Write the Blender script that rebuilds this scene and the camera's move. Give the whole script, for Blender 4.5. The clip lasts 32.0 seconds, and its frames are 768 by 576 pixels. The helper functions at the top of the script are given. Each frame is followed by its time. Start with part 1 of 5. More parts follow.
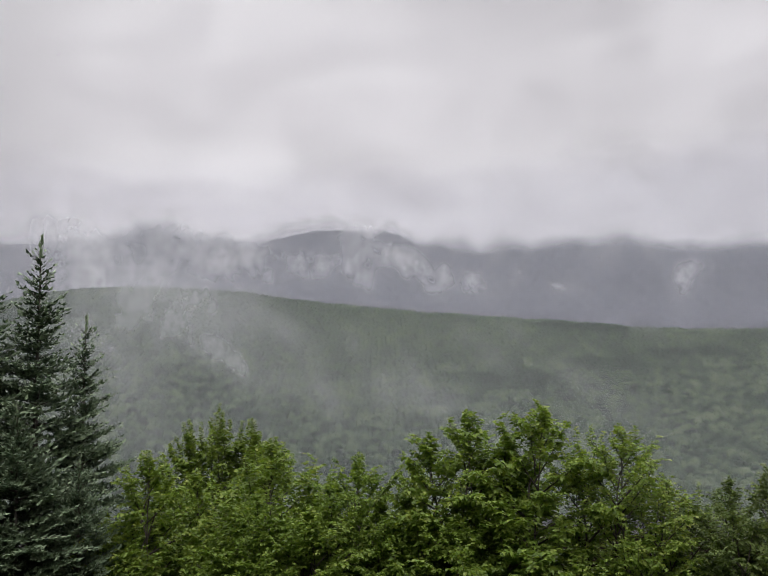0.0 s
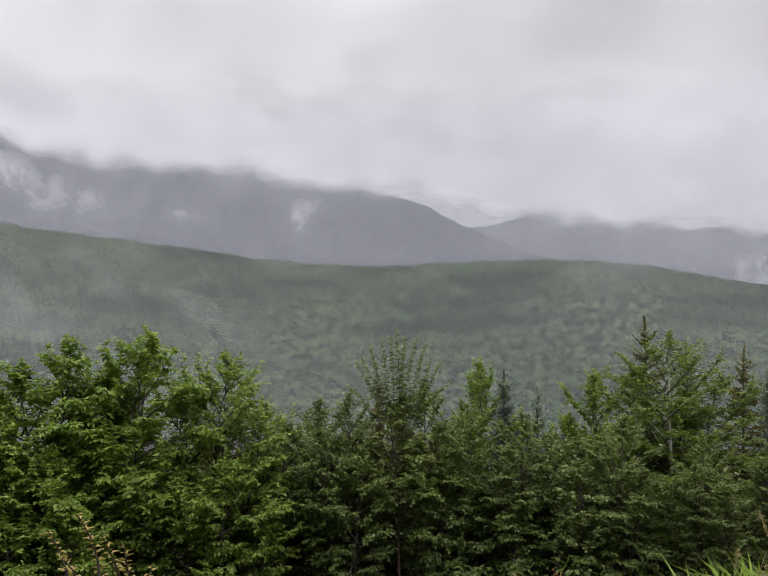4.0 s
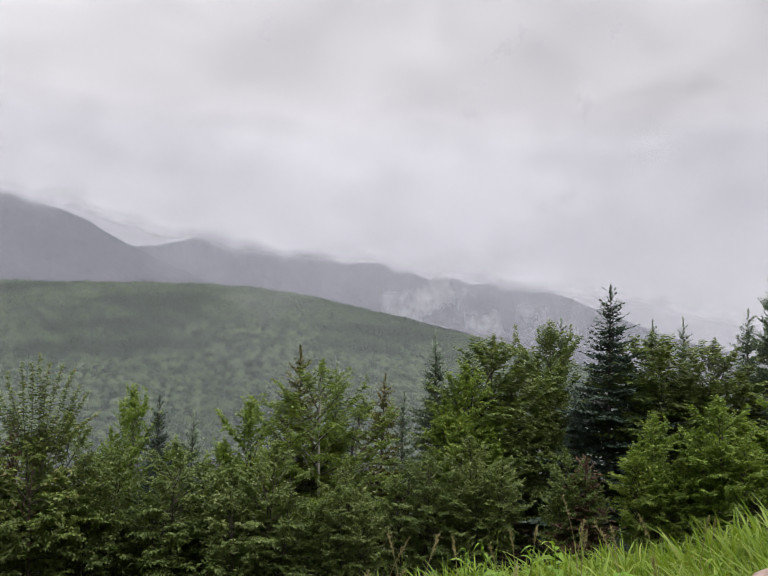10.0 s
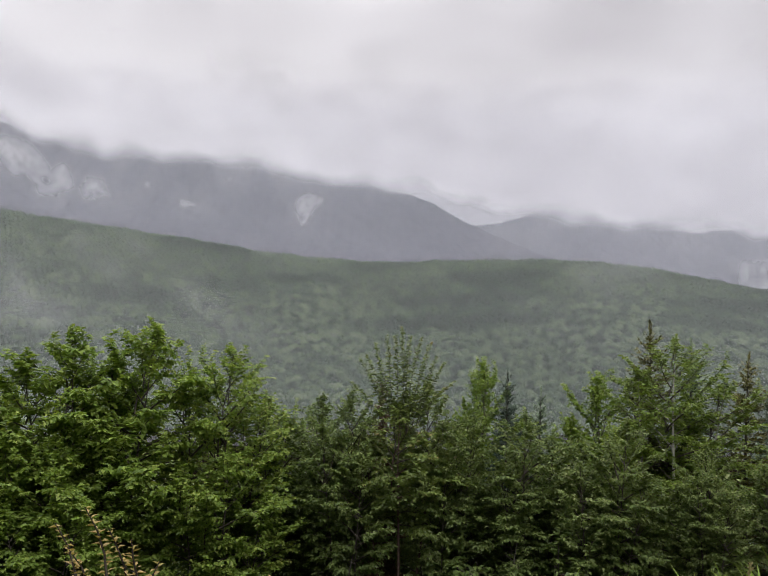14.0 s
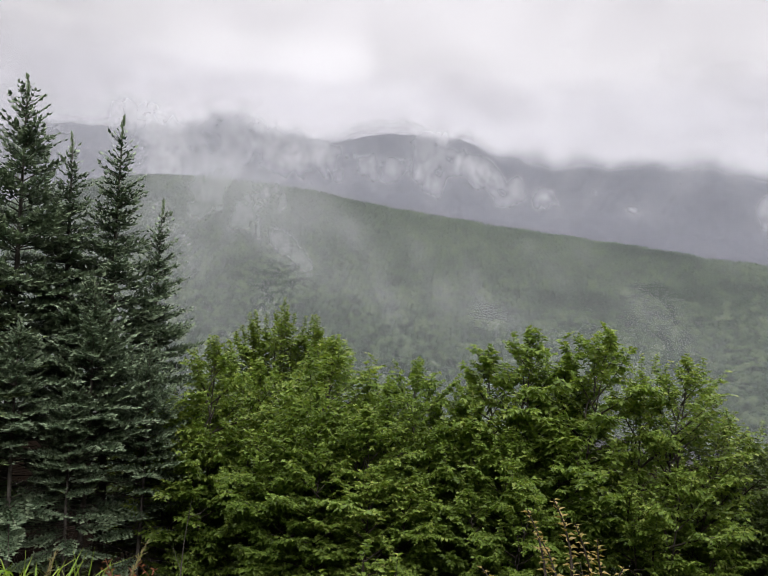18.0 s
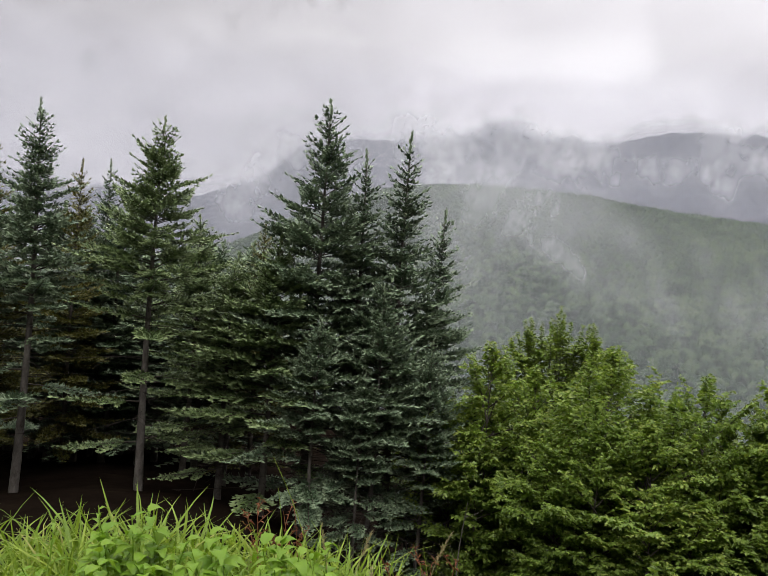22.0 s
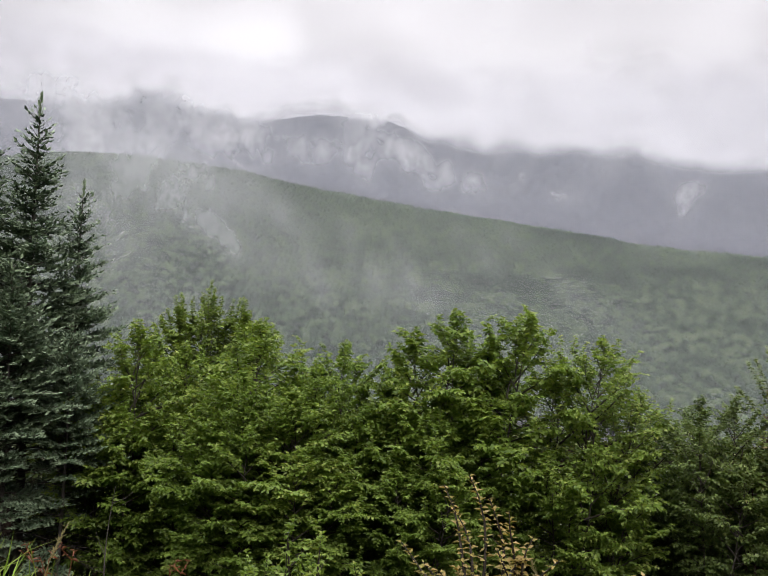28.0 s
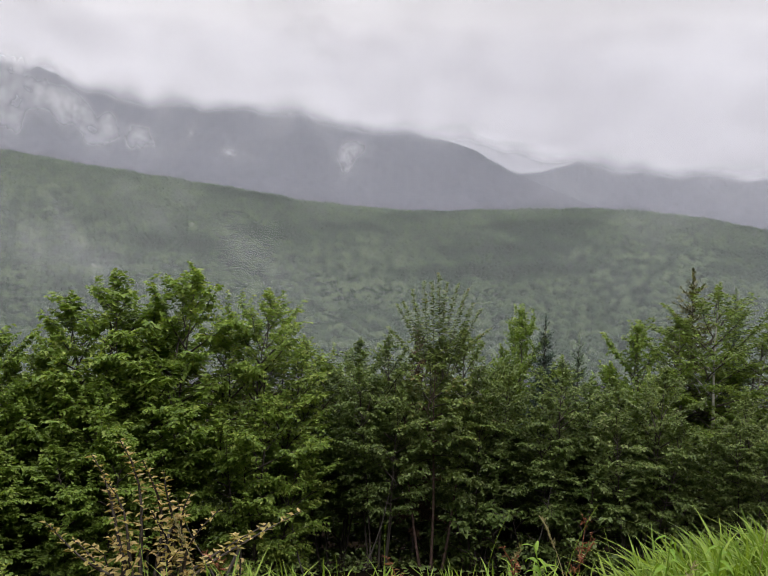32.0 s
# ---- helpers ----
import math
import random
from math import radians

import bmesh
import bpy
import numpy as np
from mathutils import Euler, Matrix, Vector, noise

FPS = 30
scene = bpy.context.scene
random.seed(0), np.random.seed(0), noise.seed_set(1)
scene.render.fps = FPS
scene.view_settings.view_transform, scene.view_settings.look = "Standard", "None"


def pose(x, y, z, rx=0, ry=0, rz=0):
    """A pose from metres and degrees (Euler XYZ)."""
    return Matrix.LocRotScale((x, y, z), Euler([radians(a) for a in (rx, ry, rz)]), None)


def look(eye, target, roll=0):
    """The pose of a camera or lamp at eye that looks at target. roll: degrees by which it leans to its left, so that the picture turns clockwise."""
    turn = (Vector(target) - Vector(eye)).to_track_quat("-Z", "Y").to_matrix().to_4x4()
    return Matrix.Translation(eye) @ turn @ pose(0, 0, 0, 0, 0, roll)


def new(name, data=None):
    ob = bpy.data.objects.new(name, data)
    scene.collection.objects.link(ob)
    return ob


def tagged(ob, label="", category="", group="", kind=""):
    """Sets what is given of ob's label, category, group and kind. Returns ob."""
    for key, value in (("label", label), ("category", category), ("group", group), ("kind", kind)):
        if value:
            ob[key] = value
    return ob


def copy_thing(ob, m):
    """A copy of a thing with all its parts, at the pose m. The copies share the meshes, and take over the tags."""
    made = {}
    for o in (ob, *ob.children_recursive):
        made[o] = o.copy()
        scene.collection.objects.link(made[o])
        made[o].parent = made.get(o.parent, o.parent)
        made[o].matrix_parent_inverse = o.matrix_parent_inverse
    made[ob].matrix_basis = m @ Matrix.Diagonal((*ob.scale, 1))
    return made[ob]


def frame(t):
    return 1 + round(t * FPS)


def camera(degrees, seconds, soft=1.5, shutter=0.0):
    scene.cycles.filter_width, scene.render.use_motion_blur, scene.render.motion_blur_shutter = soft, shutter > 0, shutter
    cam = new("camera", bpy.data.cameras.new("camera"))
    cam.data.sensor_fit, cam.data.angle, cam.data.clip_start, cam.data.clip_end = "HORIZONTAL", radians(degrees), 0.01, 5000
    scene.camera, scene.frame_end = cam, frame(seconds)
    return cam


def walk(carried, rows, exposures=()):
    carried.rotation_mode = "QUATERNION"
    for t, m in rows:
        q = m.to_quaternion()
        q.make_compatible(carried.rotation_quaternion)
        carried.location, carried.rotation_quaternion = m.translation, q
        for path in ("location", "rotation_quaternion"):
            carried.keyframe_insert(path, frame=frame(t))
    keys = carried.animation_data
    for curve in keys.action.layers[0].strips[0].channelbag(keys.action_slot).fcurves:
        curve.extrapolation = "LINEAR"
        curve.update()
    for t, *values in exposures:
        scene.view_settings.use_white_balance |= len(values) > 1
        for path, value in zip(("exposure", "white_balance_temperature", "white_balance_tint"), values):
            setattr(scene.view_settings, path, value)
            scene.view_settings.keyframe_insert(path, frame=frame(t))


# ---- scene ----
# Seconds; yaw to the left, pitch up and roll in degrees; sway in metres. The camera turns at arm's length round the one who holds it.
ARM, EYE = 0.30, 1.60
ROWS = [
    (0.0, 0.37, 7.29, -1.72, 0.065, -0.063, 0.002), (0.5, -2.59, 5.89, -1.59, 0.056, -0.063, 0.002),
    (1.0, -5.83, 4.52, -0.38, 0.040, -0.049, 0.010), (1.5, -8.62, 3.59, -0.35, 0.035, -0.038, 0.007),
    (2.0, -10.91, 2.95, -0.23, 0.035, -0.035, 0.009), (2.5, -14.14, 2.35, -0.86, 0.027, -0.027, 0.011),
    (3.0, -17.47, 1.85, -1.40, 0.030, -0.016, 0.006), (3.5, -21.94, 2.18, -0.81, 0.024, -0.014, 0.001),
    (4.0, -27.92, 1.35, -0.05, 0.014, -0.001, -0.009), (4.5, -32.73, 0.70, 0.63, 0.006, 0.008, -0.012),
    (6.5, -45.61, 1.49, 1.34, -0.071, 0.035, 0.018), (7.0, -47.24, 1.56, 0.89, -0.064, 0.046, 0.013),
    (7.5, -47.52, 1.52, 0.84, -0.050, 0.062, 0.013), (8.0, -48.67, 1.48, 0.80, -0.043, 0.070, 0.011),
    (8.5, -51.33, 1.65, 0.81, -0.038, 0.079, 0.013), (9.0, -51.83, 2.44, 1.09, -0.040, 0.078, 0.021),
    (9.5, -52.18, 3.43, 1.32, -0.039, 0.077, 0.026), (10.0, -53.06, 3.60, 1.80, -0.048, 0.082, 0.031),
    (10.5, -53.40, 3.85, 1.78, -0.045, 0.083, 0.030), (11.0, -53.18, 2.86, 1.00, -0.041, 0.083, 0.030),
    (11.5, -50.06, 2.32, 0.71, -0.048, 0.087, 0.029), (12.0, -45.95, 2.51, 0.60, -0.056, 0.075, 0.028),
    (12.5, -41.48, 2.92, 0.50, -0.052, 0.060, 0.025), (13.0, -36.51, 2.39, 0.69, -0.046, 0.048, 0.018),
    (13.5, -31.79, 1.70, 0.93, -0.038, 0.035, 0.023), (14.0, -27.70, 1.01, 1.42, -0.029, 0.040, 0.020),
    (14.5, -23.10, 1.11, 1.62, -0.027, 0.043, -0.011), (15.0, -19.75, 0.16, 1.94, -0.032, 0.042, -0.017),
    (15.5, -14.98, 0.18, 1.43, -0.047, 0.047, -0.020), (17.5, 1.10, -0.37, 2.61, -0.008, 0.053, -0.016),
    (18.0, 5.20, 0.14, 3.48, -0.002, 0.043, -0.015), (18.5, 9.89, 0.12, 3.69, -0.002, 0.026, -0.014),
    (19.0, 14.36, 0.12, 3.94, -0.005, 0.003, -0.019), (19.5, 20.22, -0.01, 4.53, -0.009, -0.034, -0.024),
    (20.0, 24.77, -0.08, 4.72, 0.007, -0.044, -0.015), (20.5, 28.17, -0.62, 4.42, 0.009, -0.042, -0.011),
    (21.0, 28.88, -0.52, 4.73, 0.015, -0.042, -0.010), (21.5, 25.73, -0.72, 4.54, 0.017, -0.047, -0.008),
    (22.0, 25.63, -0.76, 4.41, 0.016, -0.046, -0.008), (22.5, 25.18, -0.81, 4.34, 0.015, -0.048, -0.009),
    (23.0, 25.07, -0.78, 4.66, 0.017, -0.052, -0.010), (23.5, 21.65, -0.92, 4.81, 0.007, -0.042, -0.013),
    (24.0, 19.59, -1.14, 4.46, 0.007, -0.038, -0.018), (24.5, 18.39, -0.88, 4.47, 0.012, -0.037, -0.020),
    (25.0, 14.08, -0.84, 4.18, 0.017, -0.036, -0.025), (25.5, 10.98, -0.61, 4.42, 0.020, -0.046, -0.019),
    (26.0, 8.00, -0.08, 4.61, 0.018, -0.045, -0.011), (26.5, 5.47, -0.08, 4.33, 0.023, -0.047, -0.010),
    (28.5, -2.90, -0.91, 3.57, 0.023, -0.066, 0.003), (29.0, -6.48, -0.57, 3.62, 0.028, -0.055, 0.002),
    (29.5, -9.71, -0.36, 3.74, 0.033, -0.044, -0.003), (30.0, -12.25, -0.13, 3.68, 0.037, -0.043, 0.003),
    (30.5, -15.65, -0.44, 3.51, 0.044, -0.033, -0.006), (31.0, -18.81, -1.08, 2.83, 0.058, -0.020, -0.009),
    (31.5, -21.94, -1.21, 2.10, 0.075, -0.010, -0.014), (32.0, -24.59, -2.95, 1.65, 0.072, 0.003, -0.028),
]

cam = camera(54.1, 32.0, soft=0.85)


def held(yaw, pitch, roll, dx, dy, dz):
    a, p = radians(yaw), radians(pitch)
    eye = Vector((-math.sin(a) * ARM + dx, math.cos(a) * ARM + dy, EYE + dz))
    way = Vector((-math.sin(a) * math.cos(p), math.cos(a) * math.cos(p), math.sin(p)))
    return look(eye, eye + way, roll)


EXPOSURES = [(0.0, -0.22), (2.0, -0.22), (3.2, -0.16), (4.0, -0.03), (10.0, 0.05), (15.0, 0.0), (18.0, 0.1), (21.0, 0.12), (26.0, 0.2), (29.0, 0.18), (32.0, 0.08)]
walk(cam, [(row[0], held(*row[1:])) for row in ROWS], EXPOSURES)

# ---------------------------------------------------------------- world and light
SUN_EL, SUN_AZ = 52.0, 165.0
world = bpy.data.worlds.new("overcast_sky")
scene.world = world
world.use_nodes = True
wt = world.node_tree
wt.nodes.clear()


def wnode(kind, **props):
    n = wt.nodes.new(kind)
    for k, v in props.items():
        n.inputs[k].default_value = v
    return n


w_out = wnode("ShaderNodeOutputWorld")
w_back = wnode("ShaderNodeBackground", Strength=1.0)
w_coord = wnode("ShaderNodeTexCoord")
w_sky = wt.nodes.new("ShaderNodeTexSky")
w_sky.sky_type, w_sky.sun_disc = "NISHITA", False
w_sky.sun_elevation, w_sky.sun_rotation = radians(SUN_EL), radians(SUN_AZ)
w_map = wnode("ShaderNodeMapping", Scale=(1.0, 1.0, 1.7), Rotation=(0.35, 0.2, 0.4))
w_big = wnode("ShaderNodeTexNoise", Scale=2.6, Detail=5.0, Roughness=0.5, Distortion=0.25)
w_fine = wnode("ShaderNodeTexNoise", Scale=7.0, Detail=6.0, Roughness=0.55, Distortion=0.3)
w_sum = wnode("ShaderNodeMix")
w_sum.inputs["Factor"].default_value = 0.32
w_ramp = wt.nodes.new("ShaderNodeValToRGB")
w_ramp.color_ramp.elements[0].position, w_ramp.color_ramp.elements[0].color = 0.36, (0.50, 0.495, 0.515, 1)
w_ramp.color_ramp.elements[1].position, w_ramp.color_ramp.elements[1].color = 0.59, (0.80, 0.785, 0.81, 1)
w_mix = wt.nodes.new("ShaderNodeMixRGB")
w_mix.inputs["Fac"].default_value = 0.004
wt.links.new(w_coord.outputs["Generated"], w_map.inputs["Vector"])
wt.links.new(w_map.outputs["Vector"], w_big.inputs["Vector"])
wt.links.new(w_map.outputs["Vector"], w_fine.inputs["Vector"])
wt.links.new(w_big.outputs["Fac"], w_sum.inputs["A"])
wt.links.new(w_fine.outputs["Fac"], w_sum.inputs["B"])
wt.links.new(w_sum.outputs["Result"], w_ramp.inputs["Fac"])
wt.links.new(w_ramp.outputs["Color"], w_mix.inputs["Color1"])
wt.links.new(w_sky.outputs["Color"], w_mix.inputs["Color2"])
# an overcast sky is brightest overhead
w_sep = wnode("ShaderNodeSeparateXYZ")
w_top = wnode("ShaderNodeMapRange")
w_top.interpolation_type = "SMOOTHSTEP"
for _k, _v in (("From Min", 0.42), ("From Max", 0.95), ("To Min", 1.0), ("To Max", 3.4)):
    w_top.inputs[_k].default_value = _v
wt.links.new(w_coord.outputs["Generated"], w_sep.inputs["Vector"])
wt.links.new(w_sep.outputs["Z"], w_top.inputs["Value"])
# the cloud is thinnest over the main summits
w_dot = wt.nodes.new("ShaderNodeVectorMath")
w_dot.operation = "DOT_PRODUCT"
w_dot.inputs[1].default_value = (-0.115, 0.950, 0.292)
w_thin = wnode("ShaderNodeMapRange")
w_thin.interpolation_type = "SMOOTHSTEP"
for _k, _v in (("From Min", 0.86), ("From Max", 1.0), ("To Min", 1.0), ("To Max", 1.22)):
    w_thin.inputs[_k].default_value = _v
w_mul = wt.nodes.new("ShaderNodeMath")
w_mul.operation = "MULTIPLY"
wt.links.new(w_coord.outputs["Generated"], w_dot.inputs[0])
wt.links.new(w_dot.outputs["Value"], w_thin.inputs["Value"])
# and thickest to the west
w_dot2 = wt.nodes.new("ShaderNodeVectorMath")
w_dot2.operation = "DOT_PRODUCT"
w_dot2.inputs[1].default_value = (-0.80, 0.56, 0.20)
w_thick = wnode("ShaderNodeMapRange")
w_thick.interpolation_type = "SMOOTHSTEP"
for _k, _v in (("From Min", 0.78), ("From Max", 1.0), ("To Min", 1.0), ("To Max", 0.76)):
    w_thick.inputs[_k].default_value = _v
w_mul2 = wt.nodes.new("ShaderNodeMath")
w_mul2.operation = "MULTIPLY"
wt.links.new(w_coord.outputs["Generated"], w_dot2.inputs[0])
wt.links.new(w_dot2.outputs["Value"], w_thick.inputs["Value"])
wt.links.new(w_thin.outputs[0], w_mul2.inputs[0])
wt.links.new(w_thick.outputs[0], w_mul2.inputs[1])
wt.links.new(w_mul2.outputs[0], w_mul.inputs[0])
wt.links.new(w_top.outputs[0], w_mul.inputs[1])
wt.links.new(w_mul.outputs[0], w_back.inputs["Strength"])
wt.links.new(w_mix.outputs["Color"], w_back.inputs["Color"])
wt.links.new(w_back.outputs["Background"], w_out.inputs["Surface"])

sun = new("sun", bpy.data.lights.new("sun", "SUN"))
sun.data.energy, sun.data.angle, sun.data.color = 0.9, radians(40), (1.0, 0.97, 0.93)
_a, _e = radians(SUN_AZ), radians(SUN_EL)
sun.matrix_world = look((0, 0, 60), (-60 * math.sin(_a) * math.cos(_e), -60 * math.cos(_a) * math.cos(_e), 60 - 60 * math.sin(_e)))


# ---------------------------------------------------------------- materials
class Nodes:
    """A small helper round a material's node tree."""

    def __init__(self, name):
        self.mat = bpy.data.materials.new(name)
        self.mat.use_nodes = True
        self.tree = self.mat.node_tree
        self.tree.nodes.clear()
        self.out = self.tree.nodes.new("ShaderNodeOutputMaterial")

    def add(self, kind, **ins):
        n = self.tree.nodes.new(kind)
        for k, v in ins.items():
            k = k.replace("_", " ")
            if isinstance(v, bpy.types.NodeSocket):
                self.tree.links.new(v, n.inputs[k])
            else:
                n.inputs[k].default_value = v
        return n

    def link(self, a, b):
        self.tree.links.new(a, b)

    def ramp(self, fac, stops):
        n = self.tree.nodes.new("ShaderNodeValToRGB")
        while len(n.color_ramp.elements) < len(stops):
            n.color_ramp.elements.new(0.5)
        for e, (p, c) in zip(n.color_ramp.elements, stops):
            e.position, e.color = p, (*c, 1)
        self.link(fac, n.inputs["Fac"])
        return n.outputs["Color"]

    def mix(self, fac, a, b, blend="MIX"):
        n = self.tree.nodes.new("ShaderNodeMixRGB")
        n.blend_type = blend
        for k, v in (("Fac", fac), ("Color1", a), ("Color2", b)):
            if isinstance(v, bpy.types.NodeSocket):
                self.link(v, n.inputs[k])
            else:
                n.inputs[k].default_value = (*v, 1) if isinstance(v, tuple) else v
        return n.outputs["Color"]

    def maths(self, op, a, b=0.0, clamp=False):
        n = self.tree.nodes.new("ShaderNodeMath")
        n.operation, n.use_clamp = op, clamp
        for i, v in enumerate((a, b)):
            if isinstance(v, bpy.types.NodeSocket):
                self.link(v, n.inputs[i])
            else:
                n.inputs[i].default_value = v
        return n.outputs[0]


def leaf_material(name, stops, rough=0.45, glow=0.35, scale=0.6):
    """Leaves: colour by leaf, by patch of the crown and by tree; light passes through."""
    m = Nodes(name)
    geo = m.add("ShaderNodeNewGeometry")
    co = m.add("ShaderNodeTexCoord")
    patch = m.add("ShaderNodeTexNoise", Vector=co.outputs["Object"], Scale=scale, Detail=3.0)
    info = m.add("ShaderNodeObjectInfo")
    f = m.maths("MULTIPLY_ADD", geo.outputs["Random Per Island"], 0.62)
    f.node.inputs[2].default_value = 0.0
    g = m.maths("MULTIPLY", patch.outputs["Fac"], 0.55)
    f = m.maths("ADD", f, g)
    f = m.maths("ADD", f, m.maths("MULTIPLY", info.outputs["Random"], 0.24))
    f = m.maths("SUBTRACT", f, 0.12, True)
    col = m.ramp(f, stops)
    b = m.add("ShaderNodeBsdfPrincipled", Base_Color=col, Roughness=rough)
    b.inputs["Specular IOR Level"].default_value = 0.30
    t = m.add("ShaderNodeBsdfTranslucent", Color=m.mix(1.0, col, (1.0, 1.0, 0.45), "MULTIPLY"))
    mx = m.add("ShaderNodeMixShader", Fac=glow)
    m.link(b.outputs[0], mx.inputs[1])
    m.link(t.outputs[0], mx.inputs[2])
    m.link(mx.outputs[0], m.out.inputs["Surface"])
    return m.mat


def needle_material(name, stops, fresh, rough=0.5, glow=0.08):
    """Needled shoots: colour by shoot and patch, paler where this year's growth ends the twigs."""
    m = Nodes(name)
    geo = m.add("ShaderNodeNewGeometry")
    co = m.add("ShaderNodeTexCoord")
    patch = m.add("ShaderNodeTexNoise", Vector=co.outputs["Object"], Scale=1.1, Detail=3.0)
    info = m.add("ShaderNodeObjectInfo")
    f = m.maths("ADD", m.maths("MULTIPLY", geo.outputs["Random Per Island"], 0.45), m.maths("MULTIPLY", patch.outputs["Fac"], 0.6))
    f = m.maths("ADD", f, m.maths("MULTIPLY", info.outputs["Random"], 0.2))
    f = m.maths("SUBTRACT", f, 0.12, True)
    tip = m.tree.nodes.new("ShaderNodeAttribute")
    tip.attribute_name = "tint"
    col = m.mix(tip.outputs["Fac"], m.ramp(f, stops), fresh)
    b = m.add("ShaderNodeBsdfPrincipled", Base_Color=col, Roughness=rough)
    b.inputs["Specular IOR Level"].default_value = 0.35
    t = m.add("ShaderNodeBsdfTranslucent", Color=col)
    mx = m.add("ShaderNodeMixShader", Fac=glow)
    m.link(b.outputs[0], mx.inputs[1])
    m.link(t.outputs[0], mx.inputs[2])
    m.link(mx.outputs[0], m.out.inputs["Surface"])
    return m.mat


def solid_material(name, stops, scale, rough, bump=0.3, stretch=(1, 1, 1), fine=6.0, gloss=0.15):
    m = Nodes(name)
    co = m.add("ShaderNodeTexCoord")
    mp = m.add("ShaderNodeMapping", Vector=co.outputs["Object"], Scale=stretch)
    n1 = m.add("ShaderNodeTexNoise", Vector=mp.outputs["Vector"], Scale=scale, Detail=6.0, Roughness=0.6)
    n2 = m.add("ShaderNodeTexNoise", Vector=mp.outputs["Vector"], Scale=scale * fine, Detail=4.0, Roughness=0.6)
    f = m.maths("ADD", m.maths("MULTIPLY", n1.outputs["Fac"], 0.65), m.maths("MULTIPLY", n2.outputs["Fac"], 0.25))
    b = m.add("ShaderNodeBsdfPrincipled", Base_Color=m.ramp(f, stops), Roughness=rough)
    b.inputs["Specular IOR Level"].default_value = gloss
    bp = m.add("ShaderNodeBump", Height=f, Strength=bump, Distance=0.03)
    m.link(bp.outputs[0], b.inputs["Normal"])
    m.link(b.outputs[0], m.out.inputs["Surface"])
    return m.mat


def mist_shader(m, alpha, tone):
    """Droplets scatter the sky's light forwards and back: a thin sheet that is lit from above on both sides."""
    up = m.add("ShaderNodeCombineXYZ", X=0.0, Y=0.0, Z=1.0)
    down = m.add("ShaderNodeCombineXYZ", X=0.0, Y=0.0, Z=-1.0)
    if isinstance(tone, tuple):
        tone = (*tone, 1)
    d = m.add("ShaderNodeBsdfDiffuse", Color=tone, Normal=up.outputs[0])
    t = m.add("ShaderNodeBsdfTranslucent", Color=tone, Normal=down.outputs[0])
    s = m.add("ShaderNodeAddShader")
    m.link(d.outputs[0], s.inputs[0])
    m.link(t.outputs[0], s.inputs[1])
    tr = m.add("ShaderNodeBsdfTransparent")
    mx = m.add("ShaderNodeMixShader", Fac=alpha)
    m.link(tr.outputs[0], mx.inputs[1])
    m.link(s.outputs[0], mx.inputs[2])
    m.link(mx.outputs[0], m.out.inputs["Surface"])
    return m.mat


def cloud_tone(m):
    """Thin and thick parts of the cloud deck, with the sky's brightness painted in, by direction from the overlook."""
    co = m.add("ShaderNodeTexCoord")
    way = m.tree.nodes.new("ShaderNodeVectorMath")
    way.operation = "NORMALIZE"
    m.link(co.outputs["Object"], way.inputs[0])
    mp = m.add("ShaderNodeMapping", Vector=way.outputs[0], Scale=(1.0, 1.0, 1.9), Rotation=(0.35, 0.2, 0.4))
    big = m.add("ShaderNodeTexNoise", Vector=mp.outputs["Vector"], Scale=3.0, Detail=6.0, Roughness=0.52, Distortion=0.35)
    fine = m.add("ShaderNodeTexNoise", Vector=mp.outputs["Vector"], Scale=9.0, Detail=6.0, Roughness=0.55, Distortion=0.4)
    f = m.maths("ADD", m.maths("MULTIPLY", big.outputs["Fac"], 0.7), m.maths("MULTIPLY", fine.outputs["Fac"], 0.3))
    col = m.ramp(f, [(0.36, (0.42, 0.412, 0.424)), (0.50, (0.520, 0.512, 0.524)), (0.62, (0.62, 0.612, 0.622))])
    # bright and dull sides of the sky, multiplied into the cloud's colour
    for middle, start, much in (((-0.115, 0.950, 0.292), 0.90, 1.24), ((-0.80, 0.56, 0.20), 0.84, 0.86), ((0.66, 0.67, 0.33), 0.80, 1.20)):
        dot = m.tree.nodes.new("ShaderNodeVectorMath")
        dot.operation = "DOT_PRODUCT"
        dot.inputs[1].default_value = middle
        m.link(way.outputs[0], dot.inputs[0])
        r = m.add("ShaderNodeMapRange", Value=dot.outputs["Value"])
        r.interpolation_type = "SMOOTHSTEP"
        for k, v in (("From Min", start), ("From Max", 1.0), ("To Min", 1.0), ("To Max", much)):
            r.inputs[k].default_value = v
        col = m.mix(1.0, col, r.outputs[0], "MULTIPLY")
    return col


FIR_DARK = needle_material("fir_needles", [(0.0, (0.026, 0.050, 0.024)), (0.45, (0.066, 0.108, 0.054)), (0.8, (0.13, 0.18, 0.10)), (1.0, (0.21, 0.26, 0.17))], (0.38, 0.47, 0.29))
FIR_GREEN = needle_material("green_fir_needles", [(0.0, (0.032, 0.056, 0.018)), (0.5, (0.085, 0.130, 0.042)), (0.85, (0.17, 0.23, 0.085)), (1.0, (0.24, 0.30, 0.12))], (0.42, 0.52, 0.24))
FIR_OLIVE = leaf_material("olive_fir_needles", [(0.0, (0.038, 0.042, 0.012)), (0.5, (0.100, 0.105, 0.028)), (1.0, (0.21, 0.19, 0.05))], 0.5, 0.15)
